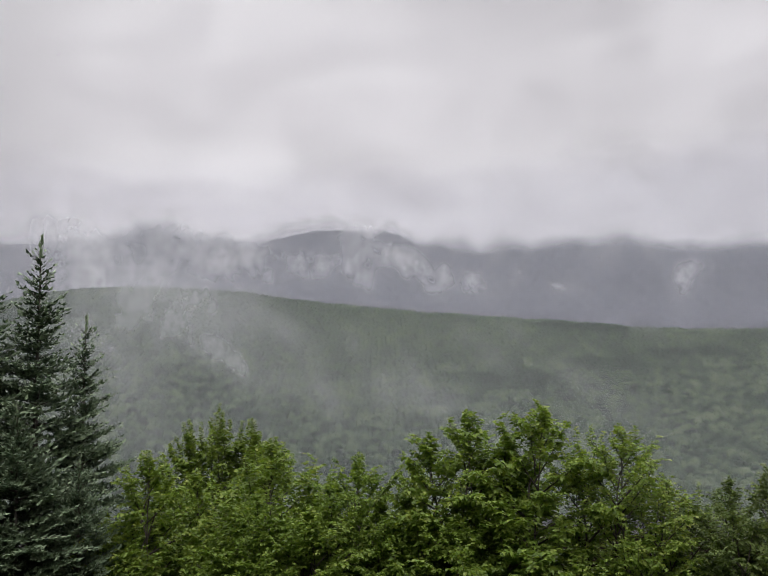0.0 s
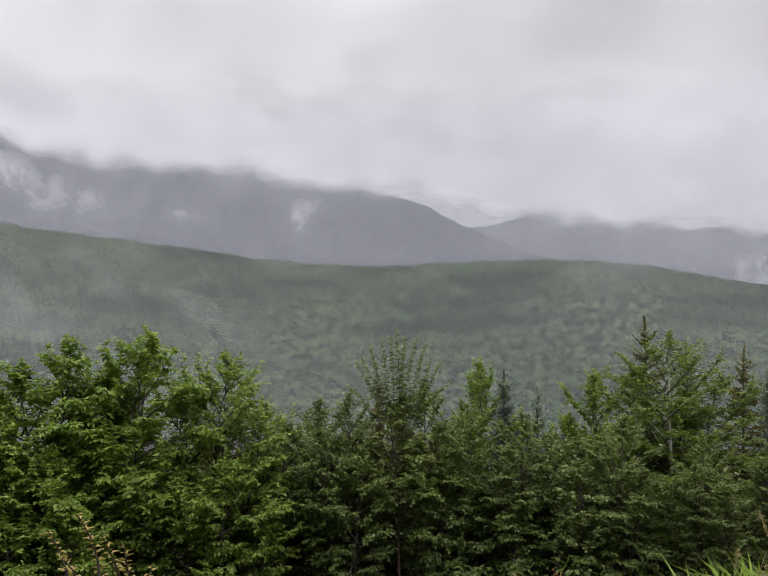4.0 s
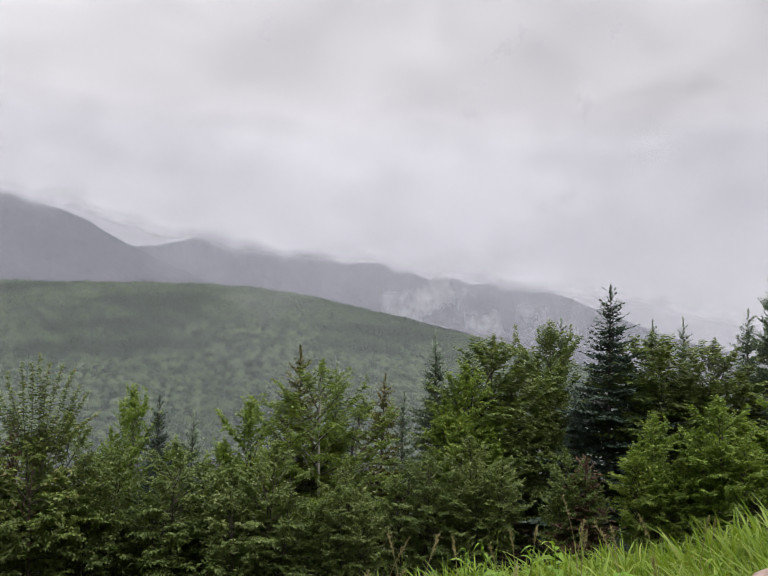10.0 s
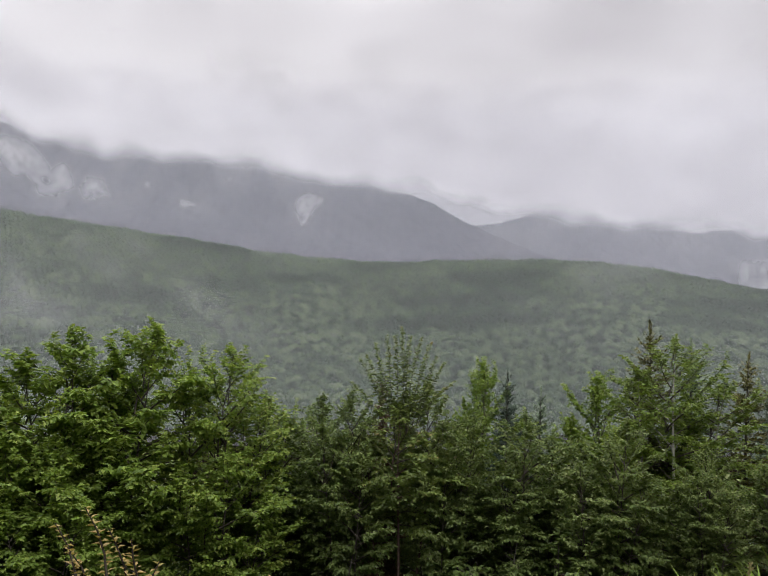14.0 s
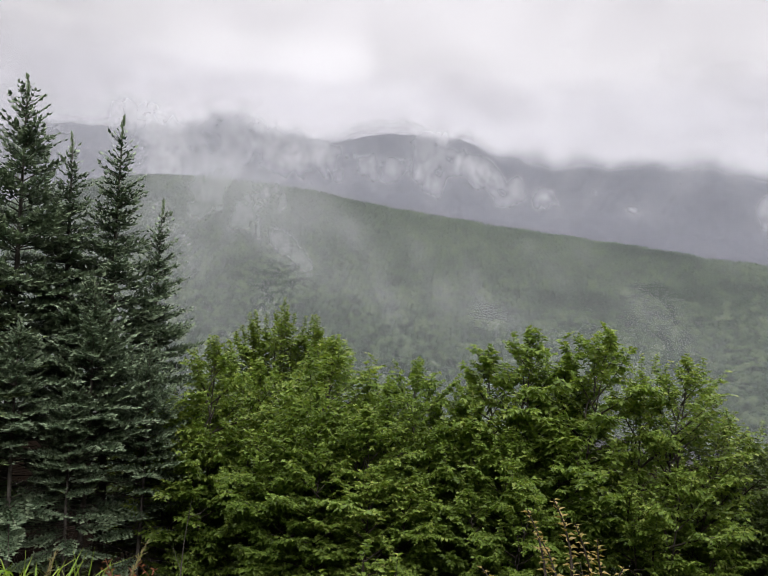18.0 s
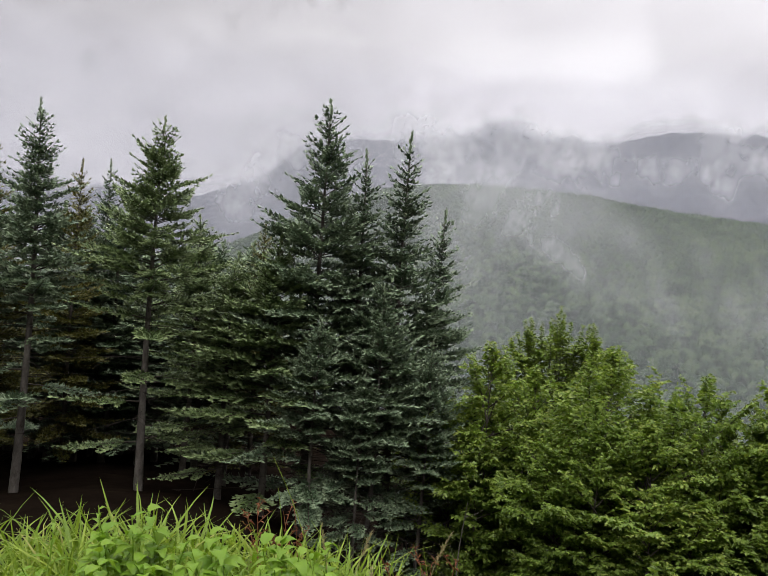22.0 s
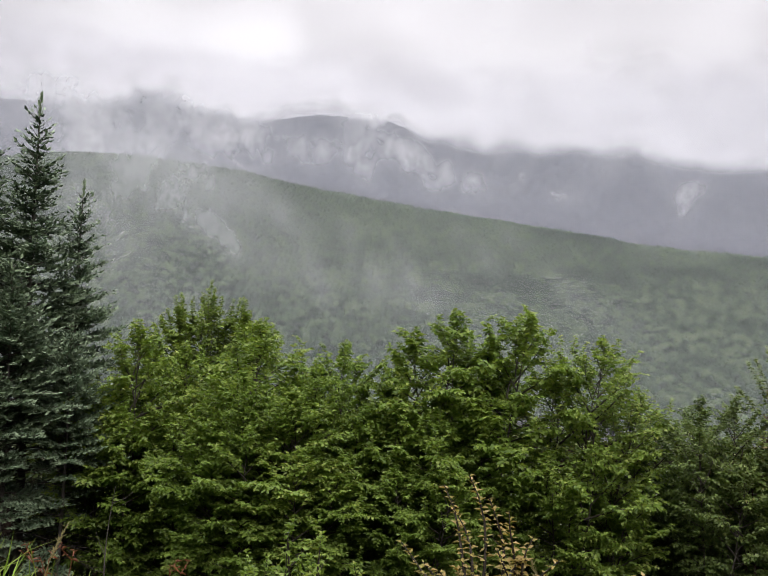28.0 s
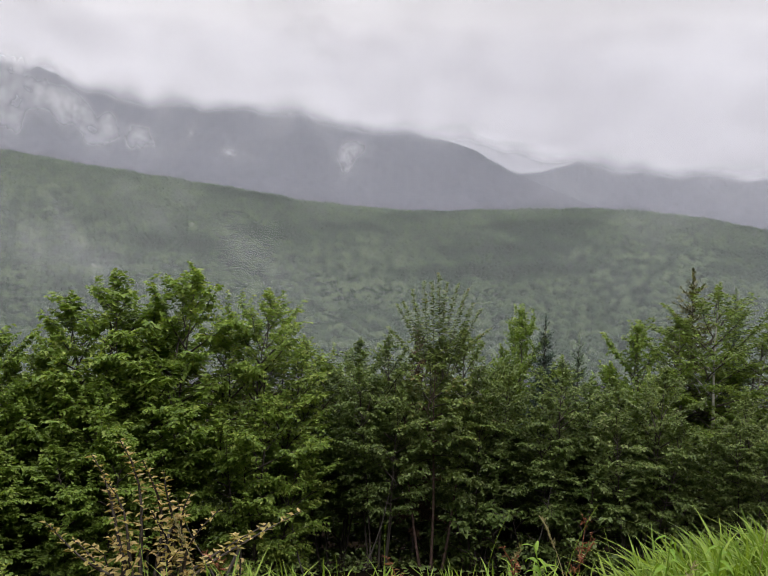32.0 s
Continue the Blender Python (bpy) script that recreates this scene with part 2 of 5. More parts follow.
FIR_BROWN = leaf_material("browned_needles", [(0.0, (0.040, 0.026, 0.016)), (0.5, (0.095, 0.058, 0.034)), (1.0, (0.17, 0.105, 0.06))], 0.7, 0.1)
SPRUCE = leaf_material("blue_spruce_needles", [(0.0, (0.018, 0.036, 0.024)), (0.5, (0.042, 0.074, 0.050)), (1.0, (0.11, 0.15, 0.115))], 0.5, 0.1)
MAPLE = leaf_material("maple_leaves", [(0.0, (0.080, 0.135, 0.022)), (0.45, (0.170, 0.258, 0.046)), (0.8, (0.275, 0.370, 0.078)), (1.0, (0.40, 0.45, 0.12))], 0.36, 0.42)
BEECH = leaf_material("dark_green_leaves", [(0.0, (0.054, 0.092, 0.024)), (0.5, (0.132, 0.190, 0.050)), (0.85, (0.228, 0.285, 0.092)), (1.0, (0.33, 0.37, 0.165))], 0.40, 0.34)
BIRCH = leaf_material("birch_leaves", [(0.0, (0.080, 0.130, 0.022)), (0.5, (0.165, 0.245, 0.044)), (1.0, (0.28, 0.35, 0.075))], 0.36, 0.40)
CHERRY = leaf_material("cherry_leaves", [(0.0, (0.070, 0.112, 0.026)), (0.5, (0.155, 0.215, 0.052)), (0.9, (0.25, 0.31, 0.09)), (1.0, (0.28, 0.22, 0.09))], 0.30, 0.30)
DRY = leaf_material("withered_leaves", [(0.0, (0.20, 0.21, 0.04)), (0.4, (0.38, 0.31, 0.10)), (1.0, (0.60, 0.43, 0.21))], 0.6, 0.3)
GRASS = leaf_material("grass_blades", [(0.0, (0.09, 0.16, 0.016)), (0.5, (0.19, 0.295, 0.032)), (0.9, (0.30, 0.395, 0.055)), (1.0, (0.38, 0.38, 0.12))], 0.4, 0.4, 1.5)
HERB = leaf_material("herb_leaves", [(0.0, (0.10, 0.20, 0.015)), (0.5, (0.18, 0.32, 0.03)), (1.0, (0.30, 0.42, 0.05))], 0.4, 0.4, 1.5)
RUST = leaf_material("rusty_stems", [(0.0, (0.10, 0.030, 0.016)), (0.6, (0.22, 0.075, 0.035)), (1.0, (0.34, 0.16, 0.08))], 0.6, 0.15)
STRAW = leaf_material("straw", [(0.0, (0.18, 0.16, 0.07)), (1.0, (0.40, 0.34, 0.18))], 0.6, 0.2)
BARK = solid_material("grey_brown_bark", [(0.3, (0.035, 0.028, 0.022)), (0.55, (0.10, 0.085, 0.070)), (0.75, (0.20, 0.18, 0.155))], 6.0, 0.9, 0.6, (1, 1, 0.35))
# bark colours darkened to carry the gloom between the fir trunks
SHADED_DEADWOOD = solid_material("shaded_dead_bough_wood", [(0.3, (0.018, 0.014, 0.012)), (0.55, (0.050, 0.040, 0.034)), (0.75, (0.11, 0.092, 0.08))], 6.0, 0.95, 0.5, (1, 1, 0.35))
BARK_FIR = solid_material("fir_bark", [(0.3, (0.05, 0.042, 0.036)), (0.5, (0.13, 0.115, 0.10)), (0.72, (0.26, 0.24, 0.21))], 7.0, 0.9, 0.6, (1, 1, 0.5))
BARK_CHERRY = solid_material("reddish_cherry_bark", [(0.3, (0.05, 0.032, 0.026)), (0.5, (0.13, 0.085, 0.068)), (0.72, (0.24, 0.18, 0.15))], 7.0, 0.7, 0.4, (1, 1, 3.0))
BARK_BIRCH = solid_material("birch_bark", [(0.32, (0.05, 0.045, 0.04)), (0.42, (0.42, 0.40, 0.36)), (0.75, (0.66, 0.64, 0.60))], 5.0, 0.7, 0.3, (0.6, 0.6, 2.5))
# dark humus taken down to near black: tree shade is put into the colour
SHADED_SOIL = solid_material("shaded_forest_floor", [(0.3, (0.005, 0.0035, 0.0025)), (0.5, (0.010, 0.007, 0.005)), (0.7, (0.017, 0.013, 0.007))], 1.2, 1.0, 0.8, gloss=0.0)
GRANITE = solid_material("pinkish_granite", [(0.25, (0.16, 0.12, 0.10)), (0.5, (0.42, 0.31, 0.26)), (0.75, (0.56, 0.46, 0.41))], 7.0, 0.85, 0.5, (1, 1, 1), 9.0)


def forest_material(name, stops, scale):
    """A far wooded slope: colour by crown and by stand."""
    m = Nodes(name)
    tint = m.tree.nodes.new("ShaderNodeAttribute")
    tint.attribute_name = "tint"
    co = m.add("ShaderNodeTexCoord")
    n1 = m.add("ShaderNodeTexNoise", Vector=co.outputs["Object"], Scale=scale, Detail=4.0)
    n2 = m.add("ShaderNodeTexNoise", Vector=co.outputs["Object"], Scale=scale * 60, Detail=3.0)
    f = m.maths("MULTIPLY", tint.outputs["Fac"], 0.72)
    f = m.maths("ADD", f, m.maths("MULTIPLY", n1.outputs["Fac"], 0.40))
    f = m.maths("ADD", f, m.maths("MULTIPLY", n2.outputs["Fac"], 0.25))
    f = m.maths("SUBTRACT", f, 0.15, True)
    b = m.add("ShaderNodeBsdfDiffuse", Color=m.ramp(f, stops))
    m.link(b.outputs[0], m.out.inputs["Surface"])
    return m.mat


CANOPY = forest_material("forest_canopy", [(0.0, (0.007, 0.013, 0.009)), (0.5, (0.031, 0.048, 0.029)), (1.0, (0.096, 0.124, 0.068))], 0.004)
# green forest turned blue-grey: part of the distant haze is in this colour
HAZED_WOOD = forest_material("hazed_mountain_forest", [(0.0, (0.023, 0.028, 0.037)), (0.6, (0.042, 0.047, 0.056)), (1.0, (0.080, 0.083, 0.090))], 0.0016)


# ---------------------------------------------------------------- mesh helpers
def mesh_of(name, verts, faces, mat, smooth=False, tint=None):
    """A mesh from an (n, 3) array and an (m, k) array of corners."""
    verts, faces = np.asarray(verts, np.float32), np.asarray(faces, np.int32)
    me = bpy.data.meshes.new(name)
    me.vertices.add(len(verts))
    me.vertices.foreach_set("co", verts.ravel())
    k = faces.shape[1]
    me.loops.add(faces.size)
    me.loops.foreach_set("vertex_index", faces.ravel())
    me.polygons.add(len(faces))
    me.polygons.foreach_set("loop_start", np.arange(0, faces.size, k, dtype=np.int32))
    me.polygons.foreach_set("use_smooth", np.full(len(faces), smooth))
    if tint is not None:
        me.attributes.new("tint", "FLOAT", "POINT").data.foreach_set("value", np.asarray(tint, np.float32))
    me.materials.append(mat)
    me.update(calc_edges=True)
    return me


def part(name, me, parent, label=""):
    ob = new(name, me)
    ob.parent = parent
    return tagged(ob, label)


class Tubes:
    """Collects tapered tubes (trunks, limbs, twigs, stalks) into one mesh."""

    def __init__(self, sides=6):
        self.sides, self.v, self.f, self.n = sides, [], [], 0

    def add(self, pts, r0, r1, wobble=0.0, rng=None):
        pts = np.asarray(pts, float)
        n, k = len(pts), self.sides
        tang = np.gradient(pts, axis=0)
        tang /= np.linalg.norm(tang, axis=1)[:, None] + 1e-9
        ref = np.where(np.abs(tang[:, 2:3]) > 0.9, [[1.0, 0, 0]], [[0, 0, 1.0]])
        a = np.cross(tang, ref)
        a /= np.linalg.norm(a, axis=1)[:, None] + 1e-9
        b = np.cross(tang, a)
        ang = np.linspace(0, 2 * math.pi, k, endpoint=False)
        rad = np.linspace(r0, r1, n)[:, None] * np.ones(k)
        if wobble and rng is not None:
            rad = rad * (1 + wobble * rng.standard_normal((n, k)))
        ring = pts[:, None] + rad[..., None] * (a[:, None] * np.cos(ang)[None, :, None] + b[:, None] * np.sin(ang)[None, :, None])
        self.v.append(ring.reshape(-1, 3))
        i, j = np.meshgrid(np.arange(n - 1), np.arange(k), indexing="ij")
        j2 = (j + 1) % k
        q = np.stack([i * k + j, i * k + j2, (i + 1) * k + j2, (i + 1) * k + j], -1).reshape(-1, 4) + self.n
        self.f.append(q)
        self.n += n * k
        return self

    def mesh(self, name, mat):
        return mesh_of(name, np.concatenate(self.v), np.concatenate(self.f), mat, True)


def frames(way, up):
    """Turns whose y axis is way and whose z axis is near up; (n, 3, 3), columns x, y, z."""
    y = way / (np.linalg.norm(way, axis=1)[:, None] + 1e-9)
    x = np.cross(y, up)
    x /= np.linalg.norm(x, axis=1)[:, None] + 1e-9
    return np.stack([x, y, np.cross(x, y)], -1)


def scatter(template, faces, place, turn, size):
    """Copies of a template laid at places with turns and sizes; verts and faces."""
    v = np.einsum("nij,nkj->nki", turn, template[None] * size[:, None, :]) + place[:, None]
    f = faces[None] + (np.arange(len(place)) * len(template))[:, None, None]
    return v.reshape(-1, 3), f.reshape(-1, faces.shape[1])


# a needled shoot and a leaf: pointed blades folded along the middle
SHOOT = np.array([(0, 0, 0.06), (-0.5, 0.42, -0.14), (0, 1.0, 0.0), (0.5, 0.42, -0.14)])
LEAF = np.array([(0, 0, 0), (-0.46, 0.42, 0.12), (0, 1.0, -0.10), (0.46, 0.42, 0.12)])
FOLD_F = np.array([(0, 2, 1), (0, 3, 2)])


# ---------------------------------------------------------------- the lie of the land
def smooth(a, b, x):
    t = np.clip((x - a) / (b - a), 0, 1)
    return t * t * (3 - 2 * t)


def crest(az):
    """How far from the eye the grassy bank breaks, by direction in degrees to the right of north."""
    return np.interp(az, [-180, -90, -60, -35, -22, -5, 20, 45, 60, 80, 100, 180], [9, 6, 3.6, 3.3, 2.9, 2.7, 3.0, 3.3, 4.2, 5.2, 7, 9])


def bank(az):
    return np.interp(az, [-180, -90, -55, -35, -25, -10, 20, 45, 52, 60, 72, 82, 100, 180], [0, 0.1, 0.2, 0.22, 0.10, 0.0, 0.06, 0.12, 0.20, 0.19, 0.30, 0.55, 0.5, 0])


def ground_z(x, y):
    x, y = np.asarray(x, float), np.asarray(y, float)
    r, az = np.hypot(x, y), np.degrees(np.arctan2(x, y))
    e = crest(az)
    z = bank(az) * smooth(0.8, 2.6, r)
    over = np.maximum(r - e, 0)
    front = smooth(-150, -95, az) * (1 - smooth(110, 150, az))
    steep = np.interp(az, [-40, -18, 40, 60, 75], [0.29, 0.58, 0.55, 0.42, 0.36])
    dip = np.interp(az, [-32, -19, 45, 60], [0.17, 0.45, 0.45, 0.17])
    fall = steep * np.minimum(over, 5) + 0.20 * np.clip(over - 5, 0, 4) + dip * np.clip(over - 9, 0, 30) + 0.17 * np.clip(over - 39, 0, 510)
    z = z - front * fall * smooth(0, 1.2, over)
    # unseen slope behind the camera, added to block low skylight from there
    rise = 0.52 * np.clip(r - 7, 0, 130) * smooth(105, 140, np.abs(az + 8))
    lump = 0.10 * np.sin(1.7 * x + 0.6) * np.sin(1.9 * y + 1.1) * smooth(3, 9, r)
    return z + lump + rise


def polar(x_az, dist):
    a = math.radians(x_az)
    return dist * math.sin(a), dist * math.cos(a)


def spot(az, dist):
    x, y = polar(az, dist)
    return x, y, float(ground_z(x, y))


def sheet(name, az, r, z, mat, tint=None, smooth_it=True):
    """A sheet over a grid of directions and distances."""
    A, R = np.meshgrid(np.radians(az), r, indexing="ij")
    v = np.stack([R * np.sin(A), R * np.cos(A), z], -1).reshape(-1, 3)
    n, m = z.shape
    i, j = np.meshgrid(np.arange(n - 1), np.arange(m - 1), indexing="ij")
    f = np.stack([i * m + j, i * m + j + 1, (i + 1) * m + j + 1, (i + 1) * m + j], -1).reshape(-1, 4)
    return mesh_of(name, v, f, mat, smooth_it, None if tint is None else tint.ravel())


def wobble1(x, seed, octaves=5, lacunarity=2.1, gain=0.55):
    """Smooth one-dimensional noise made of sines."""
    rng = np.random.default_rng(seed)
    out, amp, fr = 0 * x, 1.0, 1.0
    for _ in range(octaves):
        out = out + amp * np.sin(fr * x + rng.uniform(0, 6.28)) * np.sin(fr * 0.63 * x + rng.uniform(0, 6.28))
        amp, fr = amp * gain, fr * lacunarity
    return out


def wobble2(x, y, seed, octaves=5, gain=0.55):
    rng = np.random.default_rng(seed)
    out, amp, fr = 0 * x, 1.0, 1.0
    for _ in range(octaves):
        a, b, c, d = rng.uniform(0, 6.28, 4)
        p = x * math.cos(a) + y * math.sin(a)
        q = y * math.cos(a + 1.1) - x * math.sin(a + 1.1)
        out = out + amp * np.sin(fr * p + c + 0.8 * np.sin(fr * 0.7 * q + b)) * np.cos(fr * q + d)
        amp, fr = amp * gain, fr * 2.07
    return out


def build_ground():
    az = np.linspace(-180, 180, 361)
    r = np.concatenate([np.linspace(0.0, 8, 65), np.geomspace(8.3, 4900, 90)])
    A, R = np.meshgrid(np.radians(az), r, indexing="ij")
    z = ground_z(R * np.sin(A), R * np.cos(A))
    ob = new("ground", sheet("ground", az, r, z, SHADED_SOIL))
    tagged(ob, "leaf-strewn soil, darkened for the wood's shade, falling away below the roadside bank", "ground", kind="structure")


def crowns(x, y, cell, seed, tall):
    """Tops of a closed forest: the height above ground and a tint by crown."""
    best, tint = np.zeros_like(x), np.zeros_like(x)
    gx, gy = np.floor(x / cell), np.floor(y / cell)
    for dx in (-1, 0, 1):
        for dy in (-1, 0, 1):
            cx, cy = gx + dx, gy + dy
            h = np.sin(cx * 127.1 + cy * 311.7 + seed) * 43758.5453
            h1 = h - np.floor(h)
            h = np.sin(cx * 269.5 + cy * 183.3 + seed) * 43758.5453
            h2 = h - np.floor(h)
            h = np.sin(cx * 113.5 + cy * 271.9 + seed) * 43758.5453
            h3 = h - np.floor(h)
            d = np.hypot(x - (cx + 0.2 + 0.6 * h1) * cell, y - (cy + 0.2 + 0.6 * h2) * cell) / (cell * (0.62 + 0.3 * h3))
            top = tall * (0.55 + 0.45 * h3) * np.sqrt(np.clip(1 - d * d, 0, 1))
            win = top > best
            best, tint = np.where(win, top, best), np.where(win, h1, tint)
    return best, tint


RIDGE_AZ = [-62, -45, -38, -32, -27, -22, -17, -12, -4, 3, 12, 20, 27, 34, 42, 47, 52, 60, 66, 75, 95]
RIDGE_EL = [-1.0, 0.0, 1.3, 4.5, 6.6, 7.5, 7.5, 7.25, 6.15, 5.3, 4.4, 3.3, 2.95, 3.25, 3.4, 2.9, 1.9, 0.2, -1.4, -3.0, -4.5]


def build_ridge():
    """The wooded slope across the valley."""
    az = np.linspace(-50, 80, 1650)
    r = np.concatenate([np.linspace(580, 1350, 330), np.linspace(1352, 1540, 75), np.linspace(1560, 1900, 10)])
    A, R = np.meshgrid(np.radians(az), r, indexing="ij")
    x, y = R * np.sin(A), R * np.cos(A)
    el = np.interp(az, RIDGE_AZ, RIDGE_EL)
    el = np.convolve(np.pad(el, 30, mode="edge"), np.ones(61) / 61, mode="valid") + 0.05 * wobble1(az, 3)
    top = 1500 * np.tan(np.radians(el))[:, None] + 1.6 - 7
    s = smooth(0, 1, np.clip((R - 580) / 920, 0, 1)) * 0.4 + 0.6 * np.clip((R - 580) / 920, 0, 1)
    z = -104 + (top + 104) * s
    z = z + (4.0 * wobble2(x * 0.006, y * 0.006, 5, 3)) * s * (1 - smooth(1250, 1500, R))
    z = np.where(R > 1500, top - (R - 1500) * 0.25, z)
    # broadleaved crowns, darker and more pointed firs in patches and along the crest
    c1, t1 = crowns(x, y, 6.8, 1.7, 10.5)
    c2, t2 = crowns(x, y, 5.0, 4.1, 10.0)
    firs = smooth(0.35, 1.0, wobble2(x * 0.011, y * 0.011, 9, 4) + 0.9 * smooth(1400, 1490, R) * smooth(40, 48, np.degrees(A)))
    rough = np.random.default_rng(8).normal(0, 1, z.shape)
    z = z + c1 * (1 - firs) + firs * c2 + 0.22 * rough
    tint = t1 * (1 - firs) + firs * t2 * 0.4 + 0.05 * rough
    ob = new("wooded_ridge", sheet("wooded_ridge", az, r, z, CANOPY, tint, False))
    tagged(ob, "long hillside of closed green broadleaf forest with dark fir patches", "forest", kind="stuff")


def build_mountain(name, label, pts, dist, seed, depth, foot, rough, stretch=0.03):
    az0, el0 = [p[0] for p in pts], [p[1] for p in pts]
    az = np.linspace(az0[0], az0[-1], 700)
    el = np.interp(az, az0, el0)
    k = 9
    el = np.convolve(np.pad(el, k, mode="edge"), np.ones(2 * k + 1) / (2 * k + 1), mode="valid")
    el = el + rough * wobble1(az * 2.2, seed, 6)
    r = np.concatenate([np.linspace(dist - depth, dist, 110), np.linspace(dist + 20, dist + 500, 6)])
    A, R = np.meshgrid(np.radians(az), r, indexing="ij")
    x, y = R * np.sin(A), R * np.cos(A)
    top = dist * np.tan(np.radians(el))[:, None] + 1.6
    s = np.clip((R - (dist - depth)) / depth, 0, 1) ** 1.25
    gully = np.abs(wobble2(x * 0.0042, y * 0.0042, seed + 1, 5)) * 46 * np.sin(np.pi * np.clip(s, 0, 1)) ** 0.8
    z = foot + (top - foot) * s - gully
    z = np.where(R > dist, top - (R - dist) * 0.5, z)
    c, t = crowns(x, y, 16.0, seed, 9.0)
    z = z + c * (s < 0.999) * 0.8
    ob = new(name, sheet(name, az, r, z, HAZED_WOOD, t, True))
    tagged(ob, label, "mountain", kind="structure")


def build_crest_firs():
    """Pointed firs along the crest of the ridge, too far to pick apart."""
    rng = np.random.default_rng(44)
    V, F, n0 = [], [], 0
    for k in range(330):
        az = 41 + 24 * rng.random() ** 0.8
        el = float(np.interp(az, RIDGE_AZ, RIDGE_EL))
        r = rng.uniform(1440, 1500)
        h, x, y = rng.uniform(6, 14), r * math.sin(radians(az)), r * math.cos(radians(az))
        z = 1500 * math.tan(radians(el)) - 8 - (1500 - r) * 0.12
        for lo, hi, w in ((0.0, 0.55, 0.20), (0.3, 0.8, 0.15), (0.58, 1.0, 0.10)):
            a = rng.uniform(0, 6.28) + np.arange(6) * math.pi / 3
            ring = np.stack([x + h * w * np.cos(a) * rng.uniform(0.7, 1.2, 6), y + h * w * np.sin(a), z + h * lo + 0.5 * rng.random(6)], 1)
            V.append(np.vstack([ring, [(x, y, z + h * hi)]]))
            F.append(np.array([(n0 + i, n0 + (i + 1) % 6, n0 + 6) for i in range(6)]))
            n0 += 7
    v = np.concatenate(V)
    ob = new("crest_fir_row", mesh_of("crest_fir_row", v, np.concatenate(F), CANOPY, False, np.full(len(v), 0.05)))
    tagged(ob, "row of tiny dark firs along the ridge crest", "forest", kind="stuff")


build_ground()
build_ridge()
build_crest_firs()
build_mountain("mountain_range", "forested mountain range tinted dim blue-grey for haze, with cloud on its summits",
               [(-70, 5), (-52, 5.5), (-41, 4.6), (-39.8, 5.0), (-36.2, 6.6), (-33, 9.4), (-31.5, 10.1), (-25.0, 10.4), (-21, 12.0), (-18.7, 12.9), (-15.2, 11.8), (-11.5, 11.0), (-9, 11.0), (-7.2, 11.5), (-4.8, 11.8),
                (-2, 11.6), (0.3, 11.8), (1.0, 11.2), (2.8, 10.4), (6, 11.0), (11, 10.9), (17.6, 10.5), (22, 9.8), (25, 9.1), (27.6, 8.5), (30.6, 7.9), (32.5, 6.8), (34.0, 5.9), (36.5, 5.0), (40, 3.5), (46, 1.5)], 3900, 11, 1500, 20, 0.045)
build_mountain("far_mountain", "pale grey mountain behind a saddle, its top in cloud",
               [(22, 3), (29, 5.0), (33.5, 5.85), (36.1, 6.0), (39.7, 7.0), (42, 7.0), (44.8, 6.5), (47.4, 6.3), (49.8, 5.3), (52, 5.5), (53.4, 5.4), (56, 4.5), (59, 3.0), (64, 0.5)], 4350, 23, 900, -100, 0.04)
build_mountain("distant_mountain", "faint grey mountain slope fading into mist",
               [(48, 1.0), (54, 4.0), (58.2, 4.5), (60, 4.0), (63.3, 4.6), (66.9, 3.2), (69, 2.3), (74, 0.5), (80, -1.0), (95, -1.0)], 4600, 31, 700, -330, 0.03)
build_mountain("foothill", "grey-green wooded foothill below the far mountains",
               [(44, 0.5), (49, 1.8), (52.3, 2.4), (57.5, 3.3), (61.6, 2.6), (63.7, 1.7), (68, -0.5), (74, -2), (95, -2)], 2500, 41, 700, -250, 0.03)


# ---------------------------------------------------------------- mist and cloud
def veil(name, label, dist, az, el, alpha, tone, noise_scale=0.0, fade=None):
    """A wide thin sheet of hazy air, upright and curved round the viewer. alpha: how much it hides; fade: heights (metres) over which it thins out."""
    m = Nodes(name)
    co = m.add("ShaderNodeTexCoord")
    a = alpha
    if noise_scale:
        n = m.add("ShaderNodeTexNoise", Vector=co.outputs["Object"], Scale=noise_scale, Detail=4.0)
        a = m.maths("MULTIPLY", m.maths("ADD", n.outputs["Fac"], 0.5), alpha)
    if fade:
        sep = m.add("ShaderNodeSeparateXYZ", Vector=co.outputs["Object"])
        f = m.add("ShaderNodeMapRange", Value=sep.outputs["Z"])
        f.interpolation_type = "SMOOTHSTEP"
        for k, v in zip(("From Min", "From Max", "To Min", "To Max"), (*fade, 1.0, 0.0)):
            f.inputs[k].default_value = v
        a = m.maths("MULTIPLY", a, f.outputs[0])
    if isinstance(a, float):
        v = m.add("ShaderNodeValue")
        v.outputs[0].default_value = a
        a = v.outputs[0]
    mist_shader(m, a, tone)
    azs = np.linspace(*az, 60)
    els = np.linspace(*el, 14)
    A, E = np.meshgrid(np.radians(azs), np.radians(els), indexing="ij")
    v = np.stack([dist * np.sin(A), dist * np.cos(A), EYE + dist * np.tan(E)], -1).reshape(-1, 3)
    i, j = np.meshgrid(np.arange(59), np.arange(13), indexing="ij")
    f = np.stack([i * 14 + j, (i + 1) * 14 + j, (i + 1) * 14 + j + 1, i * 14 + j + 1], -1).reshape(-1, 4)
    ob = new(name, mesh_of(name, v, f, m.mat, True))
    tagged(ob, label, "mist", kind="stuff")


